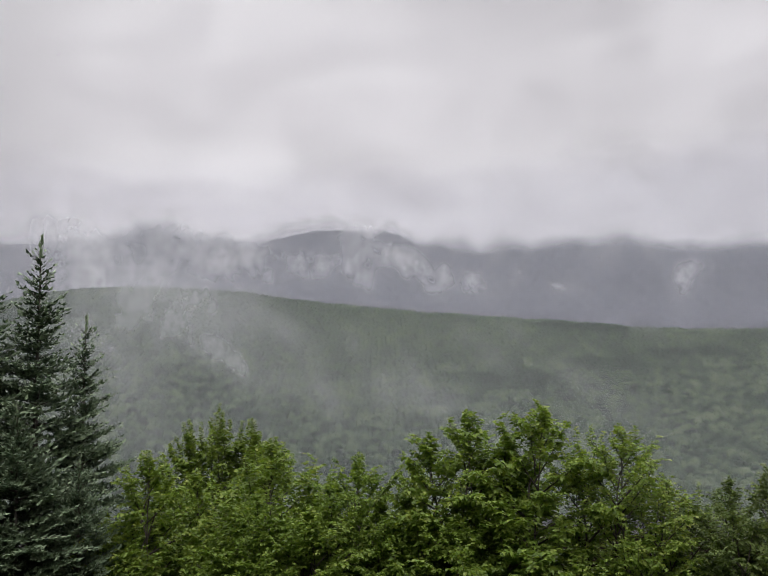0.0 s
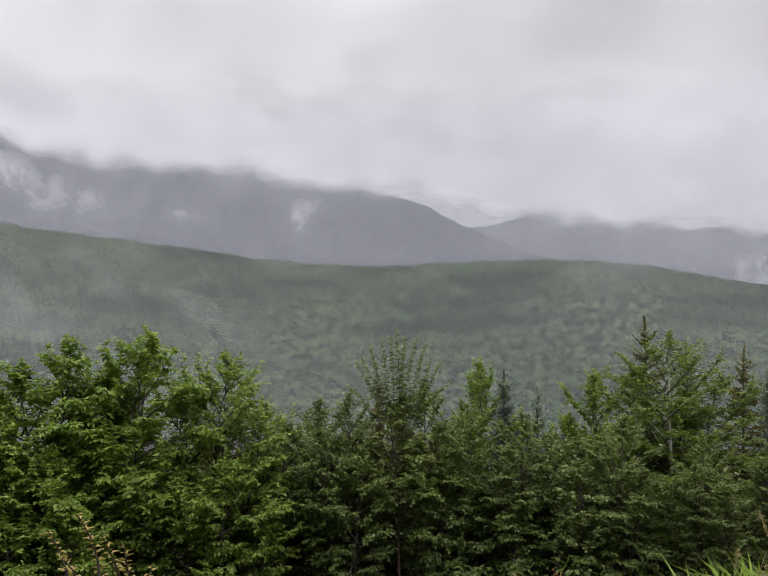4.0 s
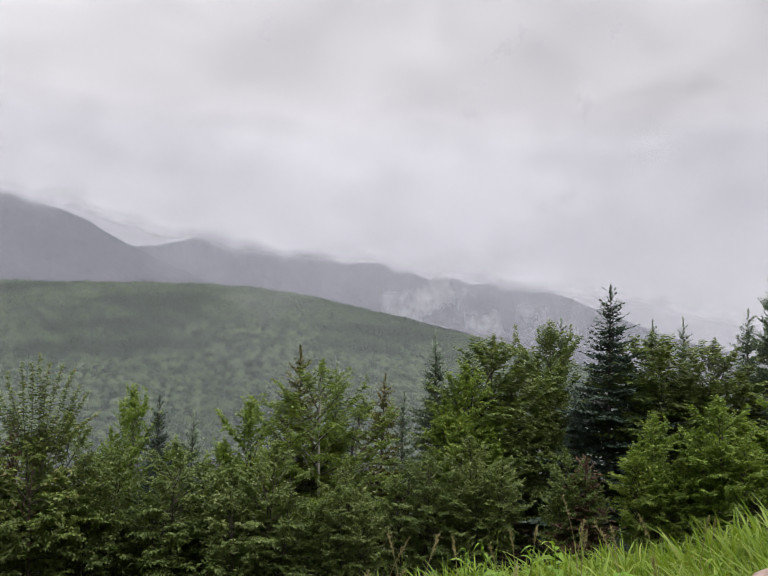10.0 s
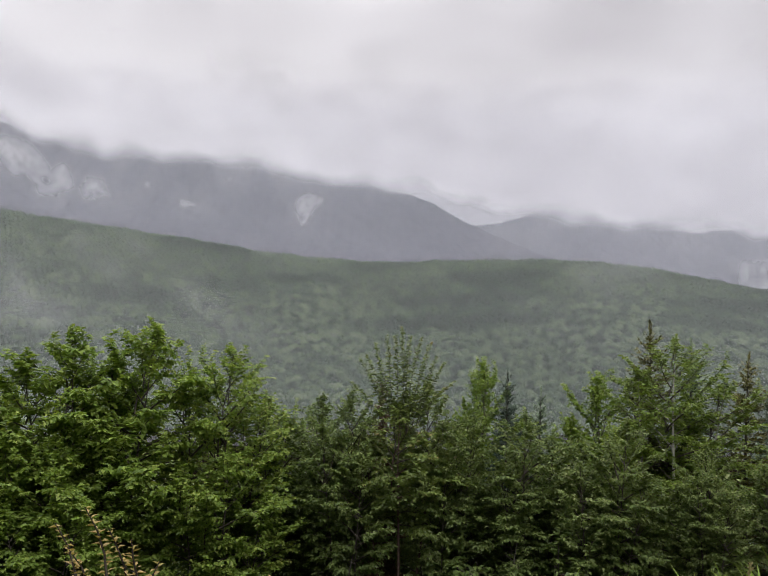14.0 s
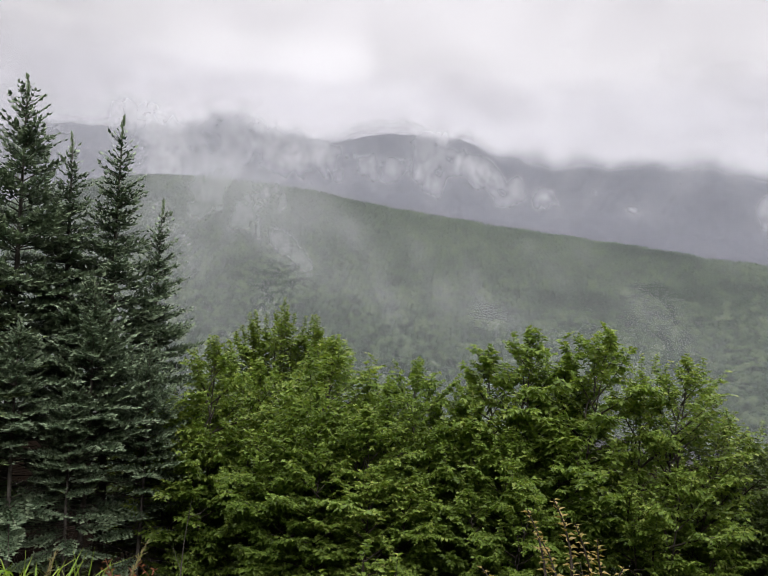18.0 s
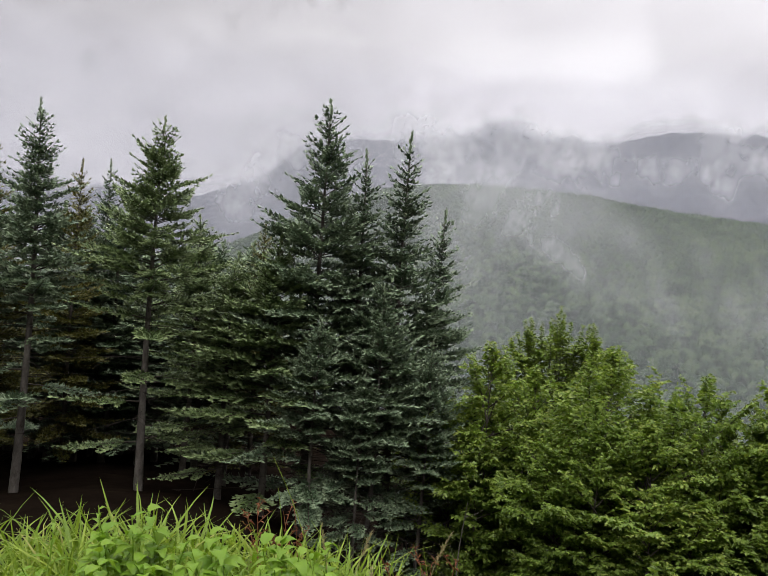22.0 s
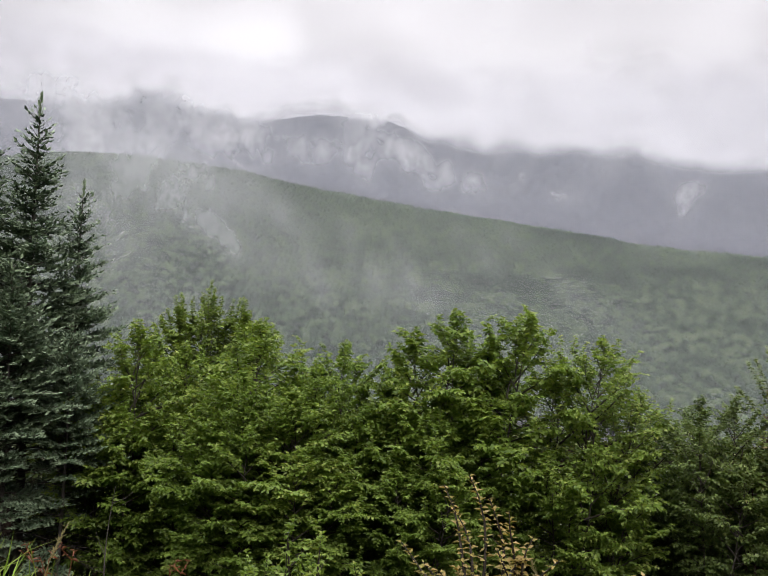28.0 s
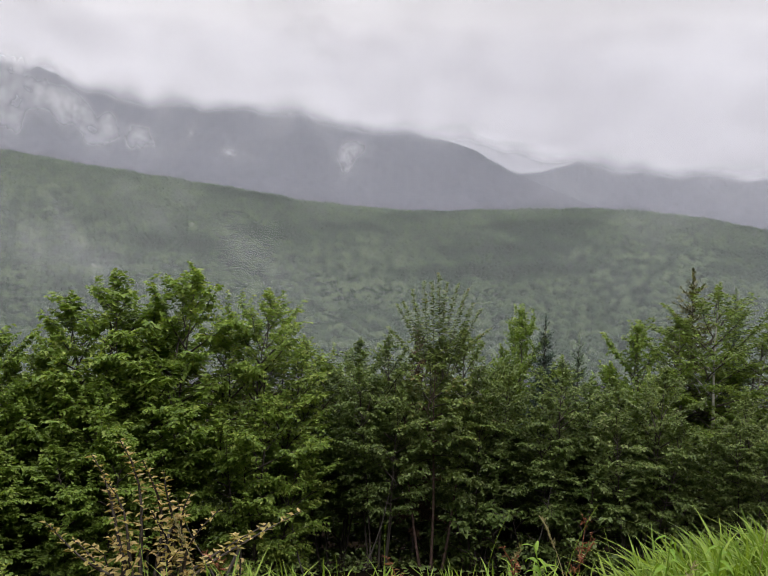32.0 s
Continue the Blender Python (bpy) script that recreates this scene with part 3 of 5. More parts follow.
veil("valley_haze", "thin grey haze hanging in the valley", 500, (-75, 95), (-14, 24), 0.14, (0.57, 0.585, 0.60), 0.003, (90, 200))
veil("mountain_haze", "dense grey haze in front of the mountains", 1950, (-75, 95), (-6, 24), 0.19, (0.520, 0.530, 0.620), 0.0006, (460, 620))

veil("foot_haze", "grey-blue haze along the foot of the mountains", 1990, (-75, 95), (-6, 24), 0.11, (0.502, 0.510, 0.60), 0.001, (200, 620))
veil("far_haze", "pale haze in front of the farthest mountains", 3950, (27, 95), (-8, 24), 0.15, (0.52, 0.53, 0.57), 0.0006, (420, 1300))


def mist_sheet(name, label, dist, az, el, cover, tone, scale, sharp, streak=(1, 1, 1), most=1.0, floor=0.1):
    """Mist whose thickness is given by cover(az, el) in 0 to 1 and frayed by fine billows."""
    A, E = np.meshgrid(az, el, indexing="ij")
    dens = np.clip(cover(A, E), 0, 1.5)
    n, k = A.shape
    a, e = np.radians(A), np.radians(E)
    v = np.stack([dist * np.sin(a), dist * np.cos(a), EYE + dist * np.tan(e)], -1).reshape(-1, 3)
    i, j = np.meshgrid(np.arange(n - 1), np.arange(k - 1), indexing="ij")
    f = np.stack([i * k + j, (i + 1) * k + j, (i + 1) * k + j + 1, i * k + j + 1], -1).reshape(-1, 4)
    some = (dens.ravel()[f] > 0.0).any(1)
    m = Nodes(name)
    co = m.add("ShaderNodeTexCoord")
    mp = m.add("ShaderNodeMapping", Vector=co.outputs["Object"], Scale=streak)
    n1 = m.add("ShaderNodeTexNoise", Vector=mp.outputs["Vector"], Scale=scale, Detail=7.0, Roughness=0.60, Distortion=0.15)
    t = m.tree.nodes.new("ShaderNodeAttribute")
    t.attribute_name = "tint"
    # thickness and billows: thin mist breaks up, dense mist stays closed
    b = m.add("ShaderNodeMapRange", Value=n1.outputs["Fac"])
    b.interpolation_type = "SMOOTHSTEP"
    for k, v2 in (("From Min", 0.5 - 0.5 / sharp), ("From Max", 0.5 + 0.5 / sharp), ("To Min", floor), ("To Max", 1.15)):
        b.inputs[k].default_value = v2
    x = m.maths("MULTIPLY", t.outputs["Fac"], b.outputs[0])
    x = m.maths("MULTIPLY", x, most)
    mist_shader(m, x, tone or cloud_tone(m))
    ob = new(name, mesh_of(name, v, f[some], m.mat, True, dens.ravel()))
    tagged(ob, label, "mist", kind="stuff")


CLOUD_BASE = [(-70, 5.5), (-45, 5.8), (-38, 6.7), (-35.5, 7.2), (-34, 8.5), (-32, 10.4), (-28, 10.9), (-25, 10.9), (-21, 11.4), (-18.5, 12.9), (-15, 12.2), (-11.5, 11.5), (-9, 11.9), (-6, 12.8), (-3, 12.8), (-1.5, 12.3), (0.5, 12.7), (2.5, 11.5),
              (5, 11.1), (9, 11.0), (14, 10.8), (18, 10.6), (22, 9.9), (26.5, 9.3), (31, 9.2), (36, 7.8), (40, 7.5), (44, 7.1), (49, 6.3), (55, 5.7), (60, 5.1), (67, 4.2), (80, 2.0)]


def cloud_cover(A, E):
    base = np.interp(A, [p[0] for p in CLOUD_BASE], [p[1] for p in CLOUD_BASE])
    base = base + 0.18 * wobble1(A * 0.9, 77, 4) + 0.25 * wobble2(A * 0.30, E * 0.8, 78, 4)
    return smooth(-1.5, 0.7, E - base) * (1 - smooth(34, 40, E)) * 1.7


def wisp_cover(rows):
    def cover(A, E):
        out = 0 * A
        for az, el, long, wide, tilt, power in rows:
            c, s = math.cos(radians(tilt)), math.sin(radians(tilt))
            u, w = (A - az) * c + (E - el) * s, (E - el) * c - (A - az) * s
            out = out + power * np.exp(-(u / long) ** 2 - (w / wide) ** 2)
        return out
    return cover


MOUNTAIN_WISPS = [(-34.3, 8.2, 3.19, 2.38, 30, 0.56), (-37.4, 4.6, 2.32, 1.36, -35, 0.43), (-38.5, 4.2, 3.62, 1.36, 20, 0.25), (-29, 8.6, 4.35, 1.87, -30, 0.31), (-22.5, 9.6, 3.77, 2.72, -45, 0.59), (-21.5, 8, 4.35, 1.87, -50, 0.5), (-17.7, 8.6, 3.77, 1.53, -40, 0.5), (-15.3, 10.4, 3.77, 1.53, -30, 0.62),
                  (-12.5, 9.5, 3.19, 1.19, -45, 0.53), (-10.7, 9.9, 2.32, 1.02, -20, 0.62), (-9.4, 8.6, 2.32, 0.85, -60, 0.37), (-7.4, 9.6, 2.17, 1.02, -55, 0.43), (-5.6, 9, 1.59, 1.19, -15, 0.62), (-3.2, 9.8, 1.89, 0.85, -65, 0.62), (-2.1, 8.4, 1.45, 1.02, -75, 0.59), (-1, 10.6, 2.61, 1.19, -40, 0.56), (0.8, 9.5, 2.17, 1.02, -50, 0.53),
                  (2.6, 8.5, 2.03, 0.85, -60, 0.62), (4.4, 8.3, 1.16, 0.59, 70, 0.43), (6.2, 7.5, 2.32, 0.94, -12, 0.68), (8.2, 9.5, 1.16, 0.51, 70, 0.46), (10, 8, 1.3, 0.42, 65, 0.43), (13.2, 6.7, 1.45, 0.77, -15, 0.46), (16.4, 9.3, 2.03, 1.19, 30, 0.37), (19.7, 8.9, 1.45, 0.68, -60, 0.37), (21.9, 7.4, 1.3, 0.77, 25, 0.53),
                  (21.4, 6.4, 1.3, 0.68, 80, 0.5), (54.3, 1.9, 1.45, 1.7, 60, 0.62), (56.2, 2.5, 2.61, 1.19, 50, 0.59), (60.9, 1, 2.9, 1.19, 5, 0.56), (58.4, 3.7, 2.9, 1.7, 30, 0.34), (50.1, 4.2, 4.35, 1.53, -20, 0.22), (38, 5, 3.48, 1.7, 20, 0.19), (66, 1.5, 4.35, 2.04, 0, 0.37)]
RIDGE_WISPS = [(-12.4, 5.8, 2.32, 1.19, -35, 0.59), (-14.6, 6.8, 2.61, 1.19, -30, 0.56), (-17.8, 6.9, 4.35, 2.21, -30, 0.56), (-19, 5.4, 3.77, 1.53, -45, 0.43), (-21.5, 4.2, 3.77, 2.04, -50, 0.43), (-10.6, 6.5, 1.45, 0.77, -55, 0.5), (-7.9, 4.3, 2.17, 0.85, -50, 0.5), (-13.2, 3, 3.48, 1.02, -48, 0.5), (-11.6, 2, 2.61, 0.85, -52, 0.56), (-15.6, 4.6, 2.9, 1.19, -40, 0.43),
               (-8.6, 0.9, 2.61, 1.02, -45, 0.37), (-5.4, 0.2, 2.17, 0.94, -68, 0.5), (-4.8, -1.1, 1.74, 0.85, -60, 0.37), (-0.4, -0.5, 1.74, 1.36, -35, 0.46), (1.9, 0.6, 2.17, 0.59, -60, 0.37), (3.4, -1.2, 2.03, 1.02, -15, 0.4), (-2.7, 2.8, 1.45, 0.59, -60, 0.34), (5.6, 3.7, 1.16, 0.51, -70, 0.31), (7.8, 1.9, 1.45, 0.68, -45, 0.31), (9.6, 3.4, 1.16, 0.51, -50, 0.28),
               (14, -0.4, 2.03, 0.85, -45, 0.25), (18.6, 3.5, 1.45, 0.59, -40, 0.22), (16.5, -1.8, 3.62, 1.53, -30, 0.19), (45.7, 2.6, 2.03, 0.68, -10, 0.43), (43.5, 1.8, 2.61, 0.85, -30, 0.25), (-18, -3, 10.15, 3.06, 0, 0.22), (40, -1, 7.25, 2.04, -10, 0.11), (-19.5, 1.8, 3.48, 1.36, -50, 0.37)]
mist_sheet("summit_cloud", "bright grey cloud lying on the mountain tops", 3200, np.linspace(-80, 100, 560), np.linspace(1, 40, 150), cloud_cover, None, 0.0035, 1.8, floor=0.5)
mist_sheet("cloud_deck", "grey overcast cloud deck behind the mountains", 4780, np.linspace(-84, 104, 60), np.linspace(-8, 17, 30), lambda A, E: 1.4 * (1 - smooth(13, 17, E)), (0.35, 0.345, 0.358), 0.002, 1.5, floor=1.0)
mist_sheet("mountain_mist", "torn white mist rising along the mountain side", 1800, np.linspace(-62, 78, 560), np.linspace(-6, 24, 170), wisp_cover(MOUNTAIN_WISPS), (0.46, 0.46, 0.48), 0.020, 2.2, (1, 1, 0.75), 0.95, 0.20)
mist_sheet("ridge_mist", "thin wisps of steam rising from the wooded slope", 540, np.linspace(-60, 66, 560), np.linspace(-10, 18, 150), wisp_cover(RIDGE_WISPS), (0.42, 0.422, 0.435), 0.060, 1.8, (1, 1, 0.55), 0.54, 0.20)
mist_sheet("slope_haze", "broad thin haze over the upper slope", 560, np.linspace(-60, 40, 120), np.linspace(-10, 12, 50), wisp_cover([(-22, 3.5, 12, 5, 0, 0.15), (-17, 7.0, 9, 2.0, -18, 0.42), (5, -2, 14, 3, -10, 0.06)]), (0.40, 0.405, 0.42), 0.012, 1.5, (1, 1, 1), 0.6, 0.5)


# ---------------------------------------------------------------- trees
def fir_parts(seed, H=7.0, R=1.5, clear=0.08, gap=0.20, droop=0.25, shoot=0.085, bare=0.0, power=0.85, boughs=(4, 7), alive=0.0, cap=9.0):
    """Meshes of a fir: trunk, bough wood, needled shoots, dead wood. bare: up to which share of the height the boughs are dead."""
    rng = np.random.default_rng(seed)
    bend = rng.uniform(-0.012, 0.012, 2) * H
    UP = np.array([0, 0, 1.0])

    def axis(z):
        s = z / H
        return np.array([bend[0] * math.sin(3.1 * s), bend[1] * math.sin(2.7 * s), z])

    trunk = Tubes(9).add([axis(z) for z in np.linspace(-0.5, H, 22)], 0.013 * H, 0.004, 0.05, rng)
    wood, dead = Tubes(4), Tubes(4)
    P, D, K = [], [], []
    z = clear * H
    while z < H * 0.962:
        s = (H - z) / H
        L0 = min(R * s ** power, cap) + 0.03
        n = int(rng.integers(*boughs)) if s > 0.08 else 4
        for k in range(n):
            phi = 2 * math.pi * (k + rng.uniform(-0.35, 0.35)) / n + z * 2.4
            L = L0 * rng.uniform(0.55, 1.22)
            rise = radians(np.interp(s, [0, 0.06, 0.2, 0.45, 1.0], [62, 48, 32, 14, -6]) + rng.uniform(-8, 8))
            base = axis(z + rng.uniform(-0.5, 0.5) * gap)
            out = np.array([math.cos(phi), math.sin(phi), 0])
            side = np.array([-math.sin(phi), math.cos(phi), 0])
            u7 = np.linspace(0, 1, 7)[:, None]
            line = base + out * L * u7 * math.cos(rise) + UP * L * (math.sin(rise) * u7 - droop * u7 ** 2 + 0.75 * droop * u7 ** 3)
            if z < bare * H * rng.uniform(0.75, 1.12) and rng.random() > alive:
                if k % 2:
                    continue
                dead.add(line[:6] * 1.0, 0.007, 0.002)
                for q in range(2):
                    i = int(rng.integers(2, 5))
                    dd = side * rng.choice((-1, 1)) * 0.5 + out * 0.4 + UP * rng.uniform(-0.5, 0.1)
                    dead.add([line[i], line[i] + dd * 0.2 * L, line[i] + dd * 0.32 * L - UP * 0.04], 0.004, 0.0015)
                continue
            wood.add(line, 0.005 + 0.006 * L, 0.002)
            m = max(1 if L < 0.2 else 3, int(L / (shoot * 1.15)))
            for i in range(m + 1):
                u = i / m
                if u < 0.15 and L > 0.5:
                    continue
                f = min(u * 6, 5.999)
                i0 = int(f)
                p = line[i0] + (line[i0 + 1] - line[i0]) * (f - i0)
                ahead = line[i0 + 1] - line[i0]
                ahead = ahead / np.linalg.norm(ahead)
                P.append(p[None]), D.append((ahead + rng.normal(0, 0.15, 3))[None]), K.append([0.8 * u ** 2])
                tl = min(0.40 * L, 0.46) * (1 - u) ** 0.8 * min(1, u * 3.5 + 0.3) + 0.02
                for sg in (-1, 1) if L > 0.2 else ():
                    dd = ahead * rng.uniform(0.6, 0.95) + side * sg * rng.uniform(0.75, 1.0) + UP * rng.uniform(-0.16, 0.14)
                    dd = dd / np.linalg.norm(dd)
                    c = max(1, int(tl / (shoot * 0.72)))
                    j = (np.arange(c) + 0.25)[:, None] / c
                    q = p + dd * tl * j - UP * 0.12 * tl * j ** 2
                    w = dd + rng.normal(0, 0.12, (c, 3))
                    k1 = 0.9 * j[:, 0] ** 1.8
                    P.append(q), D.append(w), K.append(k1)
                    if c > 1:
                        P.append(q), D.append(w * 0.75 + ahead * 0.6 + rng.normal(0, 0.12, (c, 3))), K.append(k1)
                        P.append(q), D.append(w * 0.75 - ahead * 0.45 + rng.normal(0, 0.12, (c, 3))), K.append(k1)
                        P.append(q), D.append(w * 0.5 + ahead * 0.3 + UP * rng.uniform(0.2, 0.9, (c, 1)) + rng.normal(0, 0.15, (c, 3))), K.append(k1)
        z += gap * (0.50 + 0.35 * s) * rng.uniform(0.75, 1.25)
    top = np.array([axis(H - 0.022 * j) for j in range(14)])
    a = rng.uniform(0, 6.28, 14)
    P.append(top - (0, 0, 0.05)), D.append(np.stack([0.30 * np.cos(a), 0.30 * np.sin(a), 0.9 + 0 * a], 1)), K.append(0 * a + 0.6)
    P, D = np.concatenate(P), np.concatenate(D)
    n = len(P)
    l = shoot * rng.uniform(0.75, 1.3, n)
    S = np.stack([l * rng.uniform(0.42, 0.58, n), l, l * rng.uniform(0.5, 1.5, n)], 1)
    v, f = scatter(SHOOT, FOLD_F, P, frames(D, UP + rng.normal(0, 0.28, (n, 3))), S)
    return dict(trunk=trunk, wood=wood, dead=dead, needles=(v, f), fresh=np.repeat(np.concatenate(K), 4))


def make_fir(parts, needles, label, name="fir_tree"):
    ob = new(name)
    part("trunk", parts["trunk"].mesh("trunk", BARK_FIR), ob)
    tagged(part("bough_wood", parts["wood"].mesh("bough_wood", BARK), ob), kind="stuff")
    if parts["dead"].n:
        tagged(part("deadwood", parts["dead"].mesh("deadwood", SHADED_DEADWOOD), ob, "bare dead boughs, darkened for the shade inside the wood"), kind="stuff")
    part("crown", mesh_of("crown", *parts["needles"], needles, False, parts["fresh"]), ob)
    return tagged(ob, label, "fir tree")


def along(line, u):
    """Points on a polyline at shares u of its length."""
    k = np.linspace(0, 1, len(line))
    return np.stack([np.interp(u, k, line[:, c]) for c in range(3)], 1)


class Foliage:
    """Collects leaves: where they sit, which way they point, which way their upper side looks, their size."""

    def __init__(self, rng, leaf, broad=0.72):
        self.rng, self.leaf, self.broad = rng, leaf, broad
        self.P, self.D, self.U, self.L = [], [], [], []

    def spray(self, line, gap, hang=0.35, small_tip=0.35):
        """A flat leafy twig: leaves in two ranks, drooping outwards."""
        rng = self.rng
        ln = np.linalg.norm(line[-1] - line[0])
        n = max(3, int(ln / gap))
        u = (np.arange(n) + rng.random(n)) / n
        p = along(line, u)
        way = line[-1] - line[0]
        way = way / (np.linalg.norm(way) + 1e-9)
        side = np.cross(way, (0, 0, 1.0))
        side /= np.linalg.norm(side) + 1e-6
        sg = np.where(np.arange(n) % 2, 1.0, -1.0)[:, None]
        d = way * rng.uniform(0.3, 0.9, (n, 1)) + side * sg * rng.uniform(0.6, 1.1, (n, 1)) + np.array([0, 0, -hang]) + rng.normal(0, 0.22, (n, 3))
        up = np.array([0, 0, 1.0]) + side * sg * 0.25 + rng.normal(0, 0.30, (n, 3))
        self.P.append(p), self.D.append(d), self.U.append(up)
        self.L.append(self.leaf * rng.uniform(0.7, 1.25, n) * (1 - small_tip * u ** 2))

    def wand(self, line, gap, spread=0.9):
        """An upright leafy shoot: leaves all round it."""
        rng = self.rng
        ln = np.linalg.norm(np.diff(line, axis=0), axis=1).sum()
        n = max(5, int(ln / gap))
        u = (np.arange(n) + rng.random(n)) / n
        p = along(line, u)
        a = np.arange(n) * 2.4 + rng.normal(0, 0.4, n)
        d = np.stack([np.cos(a) * spread, np.sin(a) * spread, 0.45 - 0.55 * (1 - u) + rng.normal(0, 0.25, n)], 1)
        up = np.array([0, 0, 1.0]) - d * (0.3, 0.3, 0) + rng.normal(0, 0.25, (n, 3))
        self.P.append(p), self.D.append(d), self.U.append(up)
        self.L.append(self.leaf * rng.uniform(0.7, 1.2, n) * (1 - 0.4 * u ** 2))

    def mesh(self):
        rng = self.rng
        P, D, U, l = (np.concatenate(q) for q in (self.P, self.D, self.U, self.L))
        n = len(P)
        S = np.stack([l * self.broad * rng.uniform(0.8, 1.2, n), l, l * rng.uniform(0.2, 1.8, n)], 1)
        return scatter(LEAF, FOLD_F, P, frames(D, U), S)


def leafy_parts(seed, leaders, leaf=0.10, low=0.9, gap=0.025, step=0.085, node=0.088, twig=0.42, shoots=0.45, trunk_r=0.035, broad=0.72, flat=22.0, wands=(), tops=0.5):
    """Meshes of a broadleaved tree. leaders: rows of x, y, top, radius: stems that rise from one root, each in its own column of branches.
    low: the height at which leaves begin; wands: rows of x0, y0, z0, x1, y1, z1: long upright shoots."""
    rng = np.random.default_rng(seed)
    UP = np.array([0, 0, 1.0])
    fol = Foliage(rng, leaf, broad)
    stems, limbs, twigs = [], [], Tubes(3)
    for k, (x, y, top, rad) in enumerate(leaders):
        t = np.linspace(0, 1, 14)
        foot = np.array([0.12 * x, 0.12 * y, -0.6])
        line = np.stack([foot[0] + (x - foot[0]) * t ** 0.8 + 0.05 * np.sin(6 * t + k) * t, foot[1] + (y - foot[1]) * t ** 0.8 + 0.05 * np.cos(5 * t + k) * t, foot[2] + (top - tops * 0.5 - foot[2]) * t], 1)
        stems.append(Tubes(6).add(line, trunk_r * (0.6 + 0.4 * rad), 0.006, 0.05, rng))
        base = max(low, 0.12 * top)
        z, turn = base, rng.uniform(0, 6.28)
        while z < top - 0.22:
            s = (top - z) / max(0.5, top - base)
            r = rad * min(1.0, (3.4 * s) ** 0.62) * (1 - 0.30 * max(0.0, s - 0.65) / 0.35) * rng.uniform(0.55, 1.12) + 0.06
            rise = radians(np.interp(s, [0, 0.15, 0.4, 1.0], [76, 58, 40, flat]) + rng.normal(0, 9))
            turn += 2.4 + rng.normal(0, 0.35)
            out = np.array([math.cos(turn), math.sin(turn), 0])
            side = np.array([-math.sin(turn), math.cos(turn), 0])
            L = min(r / max(0.35, math.cos(rise)), 1.35 * r + 0.25)
            L = max(0.12, min(L, (top - z - 0.24) / max(0.3, math.sin(rise))))
            p0 = along(line, [np.clip((z - L * 0.35 * math.sin(rise) - foot[2]) / (top - tops * 0.5 - foot[2]), 0, 1)])[0]
            u = np.linspace(0, 1, 7)[:, None]
            b = p0 + out * L * math.cos(rise) * u + UP * L * (math.sin(rise) * u - 0.16 * u ** 2 * (1 if s > 0.3 else -0.5)) + side * 0.10 * L * np.sin(3 * u + turn)
            limbs.append((L, Tubes(4).add(b, 0.006 + 0.010 * L, 0.003)))
            m = max(2, int(0.72 * L / node))
            for i in range(m):
                f = 0.28 + 0.72 * (i + rng.random()) / m
                q = along(b, [f])[0]
                ahead = b[min(6, int(f * 6) + 1)] - b[int(min(f, 0.99) * 6)]
                ahead /= np.linalg.norm(ahead) + 1e-9
                for sg in (-1, 1):
                    tl = twig * rng.uniform(0.55, 1.25) * (1.15 - 0.55 * f) * min(1.0, 0.4 + L)
                    d = ahead * rng.uniform(0.5, 1.0) + side * sg * rng.uniform(0.5, 1.0) + UP * rng.normal(0.10, 0.28)
                    d /= np.linalg.norm(d)
                    tw = np.stack([q, q + d * tl * 0.5 + UP * 0.02, q + d * tl - UP * 0.10 * tl])
                    if sg > 0 or i % 2:
                        twigs.add(tw[::2], 0.0035, 0.0012)
                    fol.spray(tw, gap)
            # the end of the branch, and a shoot that stands up from it near the top
            fol.spray(b[4:], gap * 0.8)
            if rng.random() < shoots * (1.25 - s):
                h = min(rng.uniform(0.18, 0.50) * (1.1 - 0.5 * s), max(0.06, top - b[-1][2] - 0.12 * rng.random()))
                w = np.stack([b[-1] - UP * 0.05, b[-1] + UP * h * 0.55 + out * 0.05, b[-1] + UP * h + out * 0.10 * rng.uniform(-1, 1) + side * 0.12 * rng.uniform(-1, 1)])
                twigs.add(w, 0.004, 0.0012)
                fol.wand(w, gap * 0.62)
            z += step * rng.uniform(0.7, 1.3)
        w = np.stack([line[-1] - UP * 0.35, line[-1] + UP * tops * 0.1, (x + rng.normal(0, 0.03), y + rng.normal(0, 0.03), top)])
        twigs.add(w, 0.006, 0.0012)
        fol.wand(w, gap * 0.45, 1.0)
    for x0, y0, z0, x1, y1, z1 in wands:
        u = np.linspace(0, 1, 7)[:, None]
        a, b = np.array([x0, y0, z0]), np.array([x1, y1, z1])
        w = a + (b - a) * (u ** (1.25, 1.25, 0.9)) + np.sin(u * 4 + x1 * 9) * (0.03, 0.03, 0)
        twigs.add(w, 0.009, 0.002)
        fol.wand(w[1:], gap * 0.42, 0.95)
    limbs.sort(key=lambda q: -q[0])
    return dict(stems=stems, limbs=[q[1] for q in limbs[:10]], small=[q[1] for q in limbs[10:]], twigs=twigs, leaves=fol.mesh())


def make_leafy(parts, leaves, bark, label, name="maple_tree", category="tree"):
    ob = new(name)
    for b in parts["stems"]:
        part("trunk", b.mesh("trunk", bark), ob)
    for b in parts["limbs"]:
        part("limb", b.mesh("limb", bark), ob)
    fine = Tubes(3)
    for v, f, n in [(np.concatenate(b.v), np.concatenate(b.f), b.n) for b in (parts["twigs"], *parts["small"])]:
        fine.v.append(v), fine.f.append(f + fine.n)
        fine.n += n
    tagged(part("twig_work", fine.mesh("twig_work", BARK), ob), kind="stuff")
    part("crown", mesh_of("crown", *parts["leaves"], leaves, False), ob)
    return tagged(ob, label, category)


